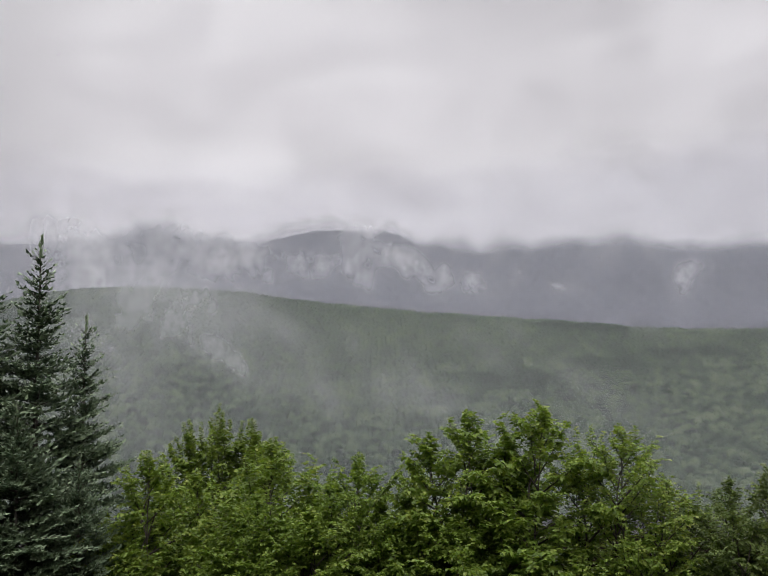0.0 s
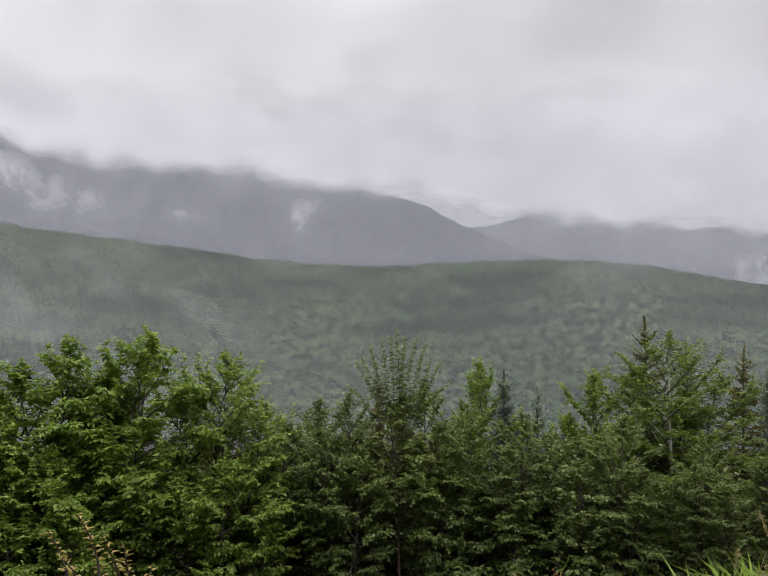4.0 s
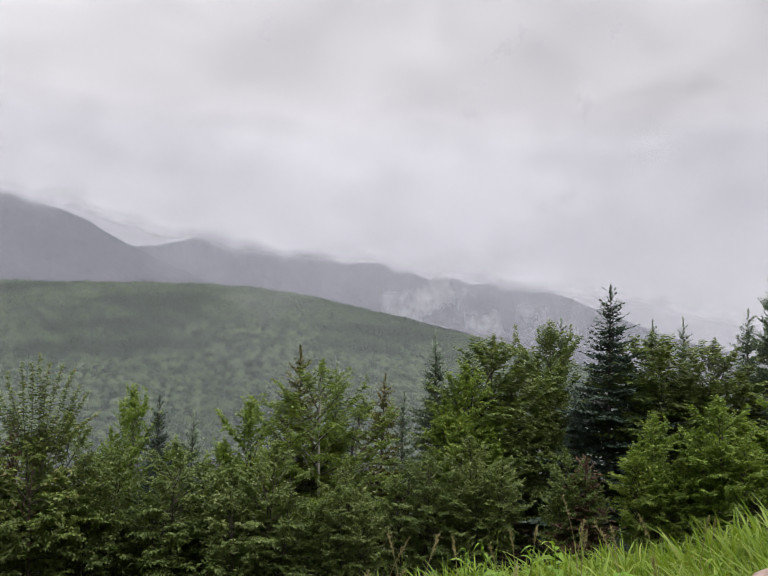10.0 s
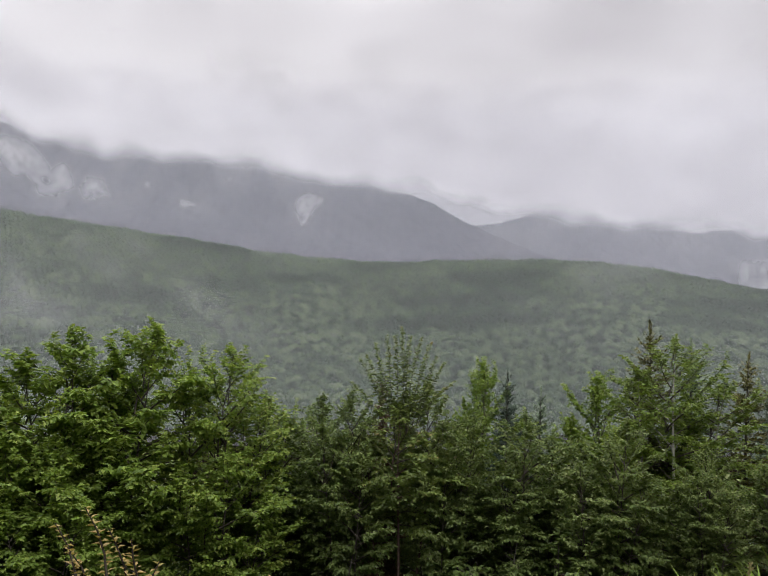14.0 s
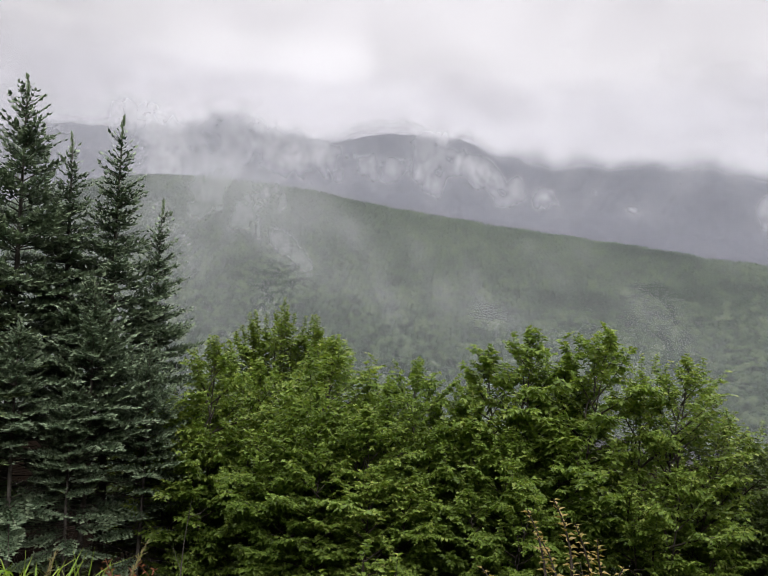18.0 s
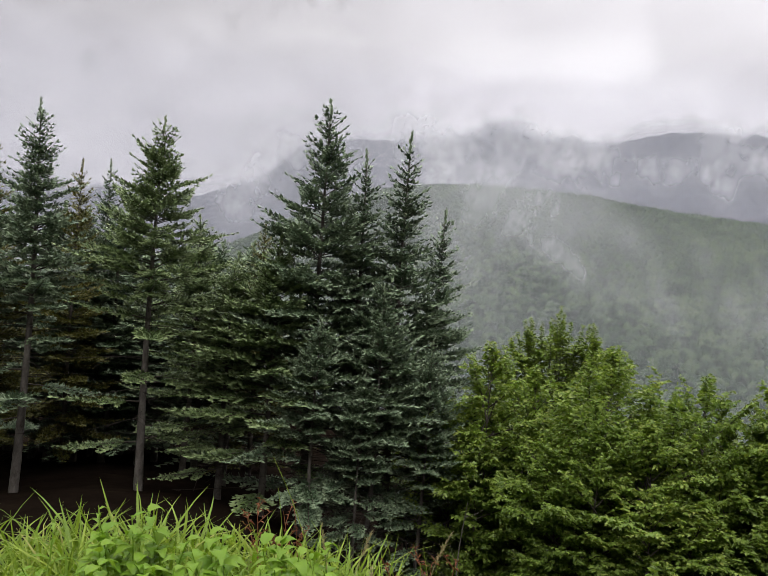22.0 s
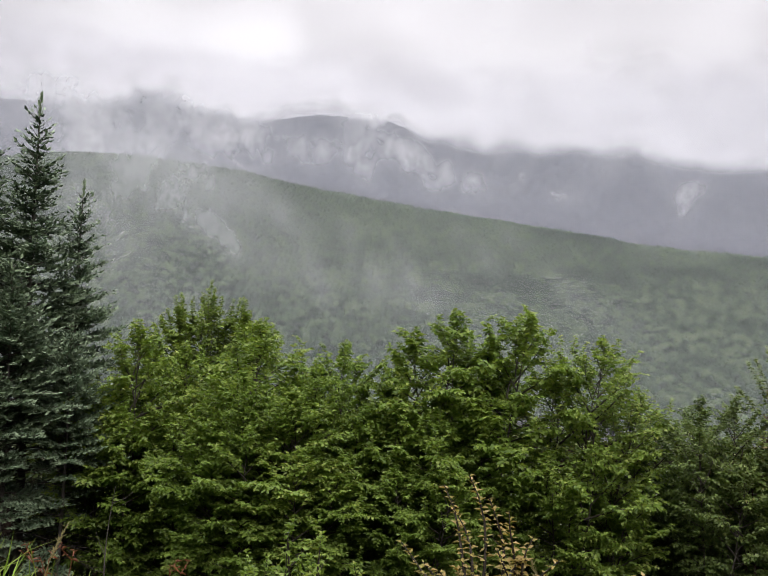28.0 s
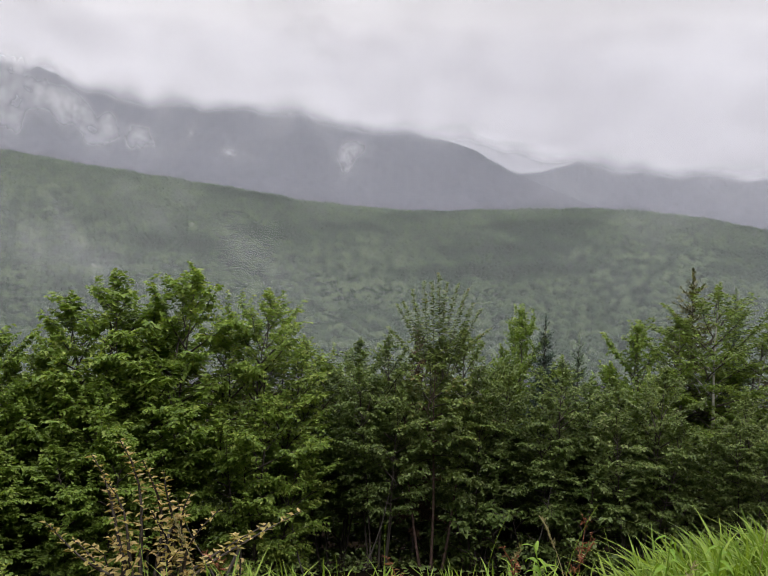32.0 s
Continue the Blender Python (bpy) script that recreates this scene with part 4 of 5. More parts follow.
def bush(seed, H, R, n=5, peak=0.0):
    """Leaders of a many-stemmed crown: the first is the tallest, the rest stand round it."""
    rng = np.random.default_rng(seed)
    rows = [(0.1 * R * rng.normal(), 0.1 * R * rng.normal(), H, 0.62 * R)]
    for k in range(n - 1):
        a = 2 * math.pi * (k + rng.uniform(-0.3, 0.3)) / (n - 1)
        o = R * rng.uniform(0.35, 0.62)
        rows.append((o * math.cos(a), o * math.sin(a), H * (rng.uniform(0.72, 0.95) - peak * o / R), R * rng.uniform(0.42, 0.60)))
    return rows


def put(kind, az, dist, top, turn=0.0, wide=1.0, sink=0.0, lean=(0.0, 0.0)):
    """A copy of a tree (built at a known height) with its top at an angle (degrees over the eye's level) at that distance."""
    ob, H = kind
    x, y, g = spot(az, dist)
    g -= sink
    h = EYE + dist * math.tan(radians(top)) - g
    s = h / H
    m = pose(x, y, g, lean[0], lean[1], turn - az) @ Matrix.Diagonal((s * wide, s * wide, s, 1))
    return copy_thing(ob, m)


FIRS = {
    "tall": (make_fir(fir_parts(1, 7, 2.5, 0.10, 0.23, 0.22, power=0.85, bare=0.40, alive=0.14, cap=1.9), FIR_DARK, "tall dark green balsam fir with pale frosted needle tips"), 7.0),
    "slim": (make_fir(fir_parts(2, 7, 2.1, 0.10, 0.23, 0.22, power=0.98, bare=0.42, alive=0.14, cap=1.45), FIR_DARK, "slender dark balsam fir with a thin pointed top"), 7.0),
    "skirt": (make_fir(fir_parts(8, 5, 2.0, 0.10, 0.20, 0.20, power=0.75, bare=0.50, alive=0.14), FIR_DARK, "dark balsam fir with frosted tips and dead lower boughs"), 5.0),
    "skirt_green": (make_fir(fir_parts(9, 5, 2.0, 0.10, 0.20, 0.20, power=0.75, bare=0.46, alive=0.2), FIR_GREEN, "green fir with wide boughs and a shaded lower trunk"), 5.0),
    "bare": (make_fir(fir_parts(3, 7, 3.3, 0.14, 0.24, 0.20, bare=0.52, power=0.93, cap=1.5, alive=0.12), FIR_GREEN, "green fir with a bare grey lower trunk and dead boughs"), 7.0),
    "dark_bare": (make_fir(fir_parts(4, 7, 2.6, 0.16, 0.24, 0.20, bare=0.50, power=0.98, cap=1.3, alive=0.14), FIR_DARK, "dark fir with a bare pale lower trunk"), 7.0),
    "stand": (make_fir(fir_parts(10, 7, 2.0, 0.10, 0.27, 0.22, shoot=0.14, power=0.9, bare=0.30, alive=0.2, cap=1.6), FIR_DARK, "dark fir in the dense stand of the wood"), 7.0),
    "olive": (make_fir(fir_parts(5, 6, 1.7, 0.10, 0.24, 0.20, power=0.85, boughs=(3, 6)), FIR_OLIVE, "olive-brown fir with thinning yellowish needles"), 6.0),
    "spruce": (make_fir(fir_parts(6, 6, 1.85, 0.05, 0.25, 0.34, 0.08, boughs=(6, 9), power=0.95), SPRUCE, "dense blue-green spruce with tiered drooping boughs"), 6.0),
    "brown": (make_fir(fir_parts(7, 3, 1.1, 0.05, 0.16, 0.2, 0.08, bare=0.2), FIR_BROWN, "half-dead small conifer with browned needles"), 3.0),
}
LEAFY = {
    "maple_big": (make_leafy(leafy_parts(11, [(-1.10, 0, 4.55, 0.85), (-0.52, 0.1, 4.87, 1.0), (0.62, 0, 5.0, 1.1), (0.05, 0.5, 4.4, 1.0), (0.05, -0.7, 3.7, 0.95), (-1.2, -0.5, 3.3, 0.9)], 0.112, 1.2), MAPLE, BARK, "broad many-stemmed green maple with three leafy tops"), 5.0),
    "fine_tree": (make_leafy(leafy_parts(12, [(0.28, 0, 5.0, 0.95), (-0.45, 0.1, 4.65, 0.95), (0.85, 0.1, 4.2, 0.8), (0.2, -0.9, 3.5, 1.0), (-0.5, -0.7, 3.2, 0.8), (0.9, -0.7, 2.8, 0.8)], 0.090, 0.4, gap=0.024), MAPLE, BARK, "dense green broadleaf tree leafy down to the ground", "broadleaf_tree"), 5.0),
    "maple": (make_leafy(leafy_parts(13, bush(1, 5, 1.7), 0.108, 0.8), MAPLE, BARK, "bushy bright green maple with leafy upright shoots"), 5.0),
    "maple_wide": (make_leafy(leafy_parts(14, bush(2, 5, 2.1, 6), 0.110, 0.8), MAPLE, BARK, "round-topped many-stemmed green maple"), 5.0),
    "pyramid": (make_leafy(leafy_parts(15, [(0, 0, 5.0, 1.15), (0.35, -0.3, 3.9, 0.8), (-0.4, -0.2, 3.6, 0.8)], 0.108, 0.7, flat=8.0, twig=0.5), MAPLE, BARK, "pointed green broadleaf tree with tiered sprays", "broadleaf_tree"), 5.0),
    "beech": (make_leafy(leafy_parts(16, bush(3, 5, 1.7, 5), 0.100, 1.3, flat=14.0, shoots=0.35), BEECH, BARK, "dense dark green broadleaf tree with glossy leaves", "broadleaf_tree"), 5.0),
    "beech_tall": (make_leafy(leafy_parts(17, [(0, 0, 6.0, 1.15), (0.5, 0.2, 5.2, 0.9), (-0.5, -0.2, 5.0, 0.9), (0.1, -0.5, 4.0, 1.0)], 0.105, 0.9, step=0.10), BEECH, BARK, "tall dark green broadleaf tree with a narrow crown", "broadleaf_tree"), 6.0),
    "birch": (make_leafy(leafy_parts(18, [(0, 0, 6.0, 1.1), (-0.65, 0, 5.3, 0.85), (0.75, 0.2, 5.2, 0.9), (0.2, 0.7, 4.6, 0.9)], 0.080, 1.2, gap=0.024, step=0.095, trunk_r=0.06, broad=0.66), BIRCH, BARK_BIRCH, "white-barked birch with fine green leaves", "birch_tree"), 6.0),
    "fan": (make_leafy(leafy_parts(19, [(0, 0, 5.7, 0.65), (-0.55, 0, 5.5, 0.5), (0.55, 0.1, 5.5, 0.5), (-0.95, 0, 5.0, 0.45), (0.95, 0, 5.1, 0.45), (0.1, -0.4, 4.4, 0.8)], 0.100, 1.5, flat=45.0, wands=[(0.07 * k, 0.05 * math.sin(k), 3.8, 0.108 * k + 0.05 * math.sin(5 * k), 0.3 * math.sin(2.1 * k), 5.98 - 0.007 * k * k - 0.25 * abs(math.sin(3.7 * k))) for k in range(-10, 11)], trunk_r=0.025), BIRCH, BARK, "light green tree with fanned upright shoots", "willow_tree"), 6.0),
    "cherry": (make_leafy(leafy_parts(20, [(0, 0, 4.6, 0.9), (0.7, 0.4, 3.9, 0.8), (-0.7, 0.3, 3.9, 0.8)], 0.105, 2.1, gap=0.025, shoots=0.7, flat=12.0, wands=[(0.05 * k, 0, 3.8 + 0.04 * abs(k), 0.165 * k, 0.2 * math.sin(2.3 * k), 5.98 - 0.026 * k * k - 0.16 * abs(math.sin(1.9 * k))) for k in range(-6, 7)], trunk_r=0.042, broad=0.66), CHERRY, BARK_CHERRY, "wild cherry with a straight stem and a sparse feathery top", "cherry_tree"), 6.0),
    "dry_shrub": (make_leafy(leafy_parts(21, [(0.05, 0, 0.72, 0.22), (0.24, 0.05, 0.58, 0.2), (-0.17, 0, 0.60, 0.2), (0.05, -0.12, 0.5, 0.24)], 0.038, 0.06, gap=0.021, step=0.05, node=0.05, twig=0.12, trunk_r=0.006, broad=0.5, tops=0.12,
                                         wands=[(0.25 * x, 0.3 * y, 0.40, 1.25 * x, y, z) for x, y, z in ((-0.20, 0, 0.96), (-0.12, 0.05, 1.0), (-0.16, -0.05, 0.88), (-0.04, 0.06, 0.92), (0.03, 0, 0.90), (0.10, 0.02, 0.80), (0.16, -0.05, 0.74), (0.36, 0, 0.68), (0.28, 0.05, 0.62), (-0.30, 0, 0.70), (-0.25, 0.05, 0.60), (0.0, -0.1, 0.78))]),
                  DRY, BARK_FIR, "withered tan shrub with curled dry leaves", "dry_shrub", "shrub"), 1.0),
    "shrub_light": (make_leafy(leafy_parts(22, bush(7, 1.2, 0.7, 4), 0.070, 0.15, gap=0.026, step=0.10, node=0.09, twig=0.24, trunk_r=0.012, tops=0.2), MAPLE, BARK, "small light green shrub below the bank", "shrub", "shrub"), 1.2),
    "shrub_olive": (make_leafy(leafy_parts(23, bush(8, 1.2, 0.8, 5), 0.055, 0.10, gap=0.026, step=0.10, node=0.09, twig=0.25, trunk_r=0.012, tops=0.2), FIR_OLIVE, BARK, "olive-brown bracken and brush at the wood's edge", "brush", "shrub"), 1.2),
    "thicket": (make_leafy(leafy_parts(24, bush(9, 4, 1.8, 6), 0.140, 0.4, gap=0.04, step=0.16, node=0.13, flat=12.0, shoots=0.3), BEECH, BARK, "shaded dark green thicket in the hollow", "thicket", "shrub"), 4.0),
    "shrub": (make_leafy(leafy_parts(25, bush(6, 2, 1.2, 5), 0.080, 0.2, gap=0.03, step=0.10, twig=0.3, trunk_r=0.018, tops=0.3), BEECH, BARK, "low dark green shrub on the bank", "shrub", "shrub"), 2.0),
}

# the fir wood
for kind, az, dist, top, turn, wide in (
        ("slim", -60.5, 15, 8.5, 10, 1.0), ("dark_bare", -57.5, 14, 9.0, 70, 1.0), ("slim", -56.2, 17, 7.4, 40, 0.9), ("olive", -53.6, 15, 7.9, 20, 1.0), ("olive", -54.8, 16, 6.8, 120, 1.0),
        ("dark_bare", -50.5, 13.5, 10.3, 0, 1.0), ("olive", -47.7, 17, 6.6, 200, 0.75), ("slim", -45.9, 19, 6.8, 90, 0.8), ("bare", -42.4, 13.0, 10.2, 30, 1.0), ("bare", -39.5, 15.5, 3.6, 150, 1.1),
        ("olive", -34.7, 17, 3.4, 80, 0.9), ("bare", -36.5, 15, 1.0, 210, 1.2), ("tall", -30.6, 13.0, 12.7, 0, 1.0), ("slim", -27.7, 13.2, 9.3, 140, 1.0), ("slim", -24.4, 13.4, 10.8, 260, 1.0), ("slim", -21.5, 14.0, 5.5, 20, 0.95),
        ("skirt_green", -33.6, 12.8, 2.5, 100, 1.2), ("skirt", -25.6, 12.4, -0.5, 190, 1.0), ("skirt", -26.5, 11.9, -7.0, 20, 0.8), ("skirt", -30.0, 12.0, -3.5, 70, 1.0), ("skirt", -21.8, 12.4, -4.5, 250, 0.8), ("bare", -36.8, 13.4, 0.5, 60, 1.3), ("dark_bare", -47.0, 18, 3.5, 33, 1.2), ("dark_bare", -53.0, 19, 4.5, 77, 1.2), ("dark_bare", -44.0, 20, 3.5, 5, 1.2),
        ("slim", -40.5, 20, 1.0, 15, 1.3), ("dark_bare", -58.0, 20, 4.0, 135, 1.2), ("dark_bare", -49.0, 22, 3.0, 15, 1.3)):
    put(FIRS[kind], az, dist, top, turn, wide)
# the dense stand behind
_rng = np.random.default_rng(3)
for k in range(26):
    az = -64 + 29 * (k + _rng.uniform(0, 1)) / 26
    put(FIRS["stand"], az, _rng.uniform(16.5, 24), _rng.uniform(0.5, 4.0) - 0.12 * max(0, az + 46), _rng.uniform(0, 360), 1.3)
# the firs among the broadleaves
for kind, az, dist, top, turn, wide in (
        ("spruce", 36.8, 14.6, -4.5, 0, 0.8), ("slim", 39.2, 14.8, -5.8, 50, 0.9), ("olive", 46.7, 15.6, -0.8, 10, 1.0), ("spruce", 66.8, 15.5, -3.5, 30, 0.9), ("spruce", 59.0, 15.0, -6.0, 70, 1.0), ("slim", 49.4, 17, -2.0, 80, 1.0), ("olive", 53.1, 17, -2.7, 120, 1.0), ("slim", 54.6, 24, -4.0, 0, 0.8),
        ("slim", 56.7, 17, 0.3, 160, 1.0), ("slim", 65.9, 21, 1.8, 60, 1.0), ("spruce", 69.2, 16, 4.2, 0, 1.25), ("slim", 72.3, 24, 1.8, 10, 0.9), ("slim", 74.3, 24, 2.0, 100, 0.8), ("slim", 78.3, 20, 2.7, 44, 1.0), ("tall", 80.2, 17, 6.1, 70, 0.8), ("slim", 84, 16, 7.0, 70, 1.0),
        ("brown", 67.5, 12.5, -8.0, 0, 1.1), ("brown", 27.6, 13.4, -5.9, 50, 0.45)):
    put(FIRS[kind], az, dist, top, turn, wide)
# the broadleaved trees
for kind, az, dist, top, turn, wide in (
        ("beech", -54.5, 9.5, -6.0, 0, 0.8), ("maple", -17.3, 13.0, -4.2, 0, 0.95), ("fan", -12.4, 18.0, -1.0, 0, 1.0), ("pyramid", -8.6, 13.0, -3.6, 0, 1.0), ("maple", -13.5, 14.0, -5.6, 60, 0.9), ("maple_wide", -2.6, 12.6, -4.9, 30, 0.85),
        ("maple", 1.6, 13.5, -5.6, 200, 0.8), ("maple_big", 8.0, 12.5, -1.5, 0, 1.0), ("fine_tree", 15.4, 12.6, -3.2, 0, 1.0), ("beech", 21.5, 13.5, -6.6, 30, 0.95), ("beech", 25.0, 12.5, -6.4, 130, 0.85),
        ("cherry", 29.0, 12.5, -1.7, 0, 1.05), ("beech", 32.4, 13.0, -5.4, 250, 0.8), ("maple", 35.3, 15.5, -3.9, 40, 0.6), ("beech", 38.5, 13.0, -7.3, 310, 0.95), ("birch", 48.4, 14.5, -1.7, 0, 1.2), ("maple", 43.7, 16.0, -4.6, 100, 0.8),
        ("beech", 43.6, 12.6, -7.6, 55, 0.95), ("beech", 50.5, 12.6, -9.0, 155, 0.9), ("maple", 59.3, 15, -1.6, 60, 0.75), ("beech_tall", 61.0, 16.0, 0.5, 10, 1.35), ("beech_tall", 65.1, 18.0, 1.6, 100, 0.9), ("beech", 60.5, 13.0, -6.8, 230, 1.0),
        ("beech", 55.5, 13.0, -7.6, 30, 0.9), ("beech_tall", 72.0, 16.5, 1.0, 200, 1.35), ("beech_tall", 76.0, 16.5, 0.6, 300, 1.35), ("maple", 72.2, 13.0, -4.6, 20, 0.9), ("beech", 66.8, 12.6, -7.4, 200, 0.8), ("maple", 76.5, 13, -3.2, 120, 1.0), ("maple", 80.5, 14, -1.8, 220, 1.1), ("beech_tall", 84.0, 15, 2.6, 0, 1.2)):
    put(LEAFY[kind], az, dist, top, turn, wide)
# low boughs in front of them
for kind, az, dist, top, turn, wide in (("maple_wide", -9.8, 11.6, -7.4, 140, 1.0), ("maple", -5.2, 11.4, -8.6, 75, 1.2), ("maple", 4.4, 11.6, -9.4, 320, 1.1)):
    put(LEAFY[kind], az, dist, top, turn, wide)
_rng = np.random.default_rng(5)
for az in (34, 39, 44, 49, 79, 84):
    put(LEAFY["shrub"], az + _rng.uniform(-1, 1), _rng.uniform(12.0, 14.0), _rng.uniform(-13.0, -9.5) + 0.05 * max(0, az - 40), _rng.uniform(0, 360), 1.1)
for az, dist, top, wide in ((-5.6, 5.8, -17.5, 0.75), (-3.4, 5.6, -18.4, 0.7)):
    put(LEAFY["shrub_light"], az, dist, top, 33 * az, wide)
_rng = np.random.default_rng(9)
for k, az in enumerate(np.arange(-21, 42, 4.2)):
    put(LEAFY["thicket"], az + _rng.uniform(-1, 1), _rng.uniform(14.8, 16.2), _rng.uniform(-9.8, -7.6), _rng.uniform(0, 360), 1.0)
for az, dist, top, wide in ((-56.0, 7.5, -13.8, 1.1), (-52.5, 9.5, -15.2, 0.9)):
    put(LEAFY["shrub_olive"], az, dist, top, 40 * az, wide)
put(LEAFY["dry_shrub"], 10.2, 4.5, -13.9, 0, 1.2)
for ob, H in (*FIRS.values(), *LEAFY.values()):
    for o in (*ob.children_recursive, ob):
        bpy.data.objects.remove(o)


# ---------------------------------------------------------------- the bank
def blades(rng, n, az, r0, r1, low, tall, width, thin=1.0):
    a = rng.uniform(*az, n)
    r = r0 + (r1 - r0) * rng.random(n) ** 0.9
    r = np.minimum(r, crest(a) + 0.5)
    r = np.where((a > 68) & (a < 94) & (r < 3.0), r + 1.0, r)
    x, y = r * np.sin(np.radians(a)), r * np.cos(np.radians(a))
    z = ground_z(x, y)
    h = rng.uniform(low, tall, n) * np.clip(0.85 + 0.18 * wobble2(x * 3, y * 3, 7, 3), 0.6, 1.15)
    w = width * rng.uniform(0.6, 1.3, n)
    lean = rng.normal(0, 0.35, (n, 2)) + np.array([-0.05, 0.05])
    flop = rng.uniform(0.2, 1.25, n)
    face = rng.uniform(0, 6.28, n)
    t = np.linspace(0, 1, 6)
    cx = x[:, None] + h[:, None] * (lean[:, :1] * t + np.cos(face)[:, None] * flop[:, None] * 0.55 * t ** 2.6)
    cy = y[:, None] + h[:, None] * (lean[:, 1:] * t + np.sin(face)[:, None] * flop[:, None] * 0.55 * t ** 2.6)
    cz = z[:, None] - 0.03 + h[:, None] * (t - 0.38 * flop[:, None] * t ** 3)
    half = w[:, None] * np.array([0.8, 1.0, 0.95, 0.75, 0.42, 0.04]) / 2
    sx, sy = -np.sin(face)[:, None] * half, np.cos(face)[:, None] * half
    v = np.stack([np.stack([cx - sx, cy - sy, cz], -1), np.stack([cx + sx, cy + sy, cz], -1)], 2)
    base = (np.arange(n) * 12)[:, None, None]
    k = np.arange(5)
    q = np.stack([k * 2, k * 2 + 1, k * 2 + 3, k * 2 + 2], -1)[None] + base
    return v.reshape(-1, 3), q.reshape(-1, 4)


def build_grass():
    for name, n, az, r0, r1, low, tall, wide in (("grass", 11000, (-75, -18), 1.5, 3.8, 0.20, 0.46, 0.017), ("grass", 8000, (-22, 48), 1.7, 3.6, 0.18, 0.36, 0.014), ("grass", 15000, (44, 100), 1.9, 5.4, 0.20, 0.42, 0.018), ("grass", 9000, (-180, 180), 0.7, 2.6, 0.06, 0.16, 0.010)):
        rng = np.random.default_rng(n)
        ob = new(name, mesh_of(name, *blades(rng, n, az, r0, r1, low, tall, wide), GRASS, True))
        tagged(ob, "lush bright green grass on the roadside bank", "grass", kind="stuff")


def build_boulder(az, dist, size, z_up):
    bm = bmesh.new()
    bmesh.ops.create_icosphere(bm, subdivisions=5, radius=1.0)
    for v in bm.verts:
        n = v.co.normalized()
        flat = Vector((n.x, n.y, n.z * 0.72))
        k = 1 + 0.16 * noise.noise(n * 1.6 + Vector((3, 1, 7))) + 0.05 * noise.noise(n * 5) + 0.015 * noise.noise(n * 16)
        v.co = flat * k
    me = bpy.data.meshes.new("boulder")
    bm.to_mesh(me)
    bm.free()
    me.materials.append(GRANITE)
    for p in me.polygons:
        p.use_smooth = True
    x, y, g = spot(az, dist)
    ob = new("boulder", me)
    ob.matrix_world = pose(x, y, g + z_up, 8, -6, 40) @ Matrix.Diagonal((size, size * 0.85, size * 0.8, 1))
    tagged(ob, "pale pinkish granite boulder half sunk in the grass", "boulder")


build_grass()
build_boulder(84.6, 2.75, 0.60, 0.13)


def build_undergrowth():
    """Low dark weeds and ferns on the slope below the bank."""
    rng = np.random.default_rng(61)
    n = 10000
    a = rng.uniform(-22, 78, n)
    r = 11.5 + 4.5 * rng.random(n)
    tuft = 0.5 + 0.5 * wobble2(r * 2.2 + a * 0.3, a * 0.55, 15, 3)
    keep = rng.random(n) < 0.25 + 0.75 * tuft
    a, r, tuft = a[keep], r[keep], np.clip(tuft[keep], 0, 1)
    n = len(a)
    x, y = r * np.sin(np.radians(a)), r * np.cos(np.radians(a))
    z = ground_z(x, y) + rng.random(n) ** 1.5 * (0.08 + 0.40 * tuft)
    D = rng.normal(0, 1, (n, 3)) * (1, 1, 0.4)
    l = rng.uniform(0.05, 0.12, n)
    v, f = scatter(LEAF, FOLD_F, np.stack([x, y, z], 1), frames(D, np.array([0, 0, 1.0]) + rng.normal(0, 0.35, (n, 3))), np.stack([l * 0.7, l, l], 1))
    ob = new("undergrowth", mesh_of("undergrowth", v, f, BEECH))
    tagged(ob, "low dark weeds and ferns on the shaded slope", "undergrowth", kind="stuff")


build_undergrowth()


# ---------------------------------------------------------------- herbs, stalks and stems on the bank
def ovate_leaf(long, wide, curl, seed):
    """A toothed pointed leaf, folded along its midrib and arched."""
    rng = np.random.default_rng(seed)
    n = 9
    t = np.linspace(0, 1, n)
    half = wide * np.sin(np.pi * t ** 0.75) ** 0.85 * (1 + 0.07 * np.where(np.arange(n) % 2, 1, -1)) * (1 - 0.25 * t)
    half[0], half[-1] = 0.004, 0.002
    y = long * (t - 0.12 * curl * t * t)
    z = long * (0.16 * np.sin(np.pi * t * 0.8) - 0.45 * curl * t * t)
    rows = []
    for i in range(n):
        for s in (-1, -0.5, 0, 0.5, 1):
            rows.append((s * half[i], y[i], z[i] + 0.28 * abs(s) * half[i] + rng.normal(0, 0.0012)))
    i, j = np.meshgrid(np.arange(n - 1), np.arange(4), indexing="ij")
    f = np.stack([i * 5 + j, i * 5 + j + 1, (i + 1) * 5 + j + 1, (i + 1) * 5 + j], -1).reshape(-1, 4)
    return mesh_of("leaf", np.array(rows), f, HERB, True)


HERB_LEAVES = [ovate_leaf(0.105, 0.031, c, i) for i, c in enumerate((0.6, 0.9, 1.2, 0.4))]
GOLD_LEAVES = [ovate_leaf(0.11, 0.011, c, 10 + i) for i, c in enumerate((0.7, 1.1))]


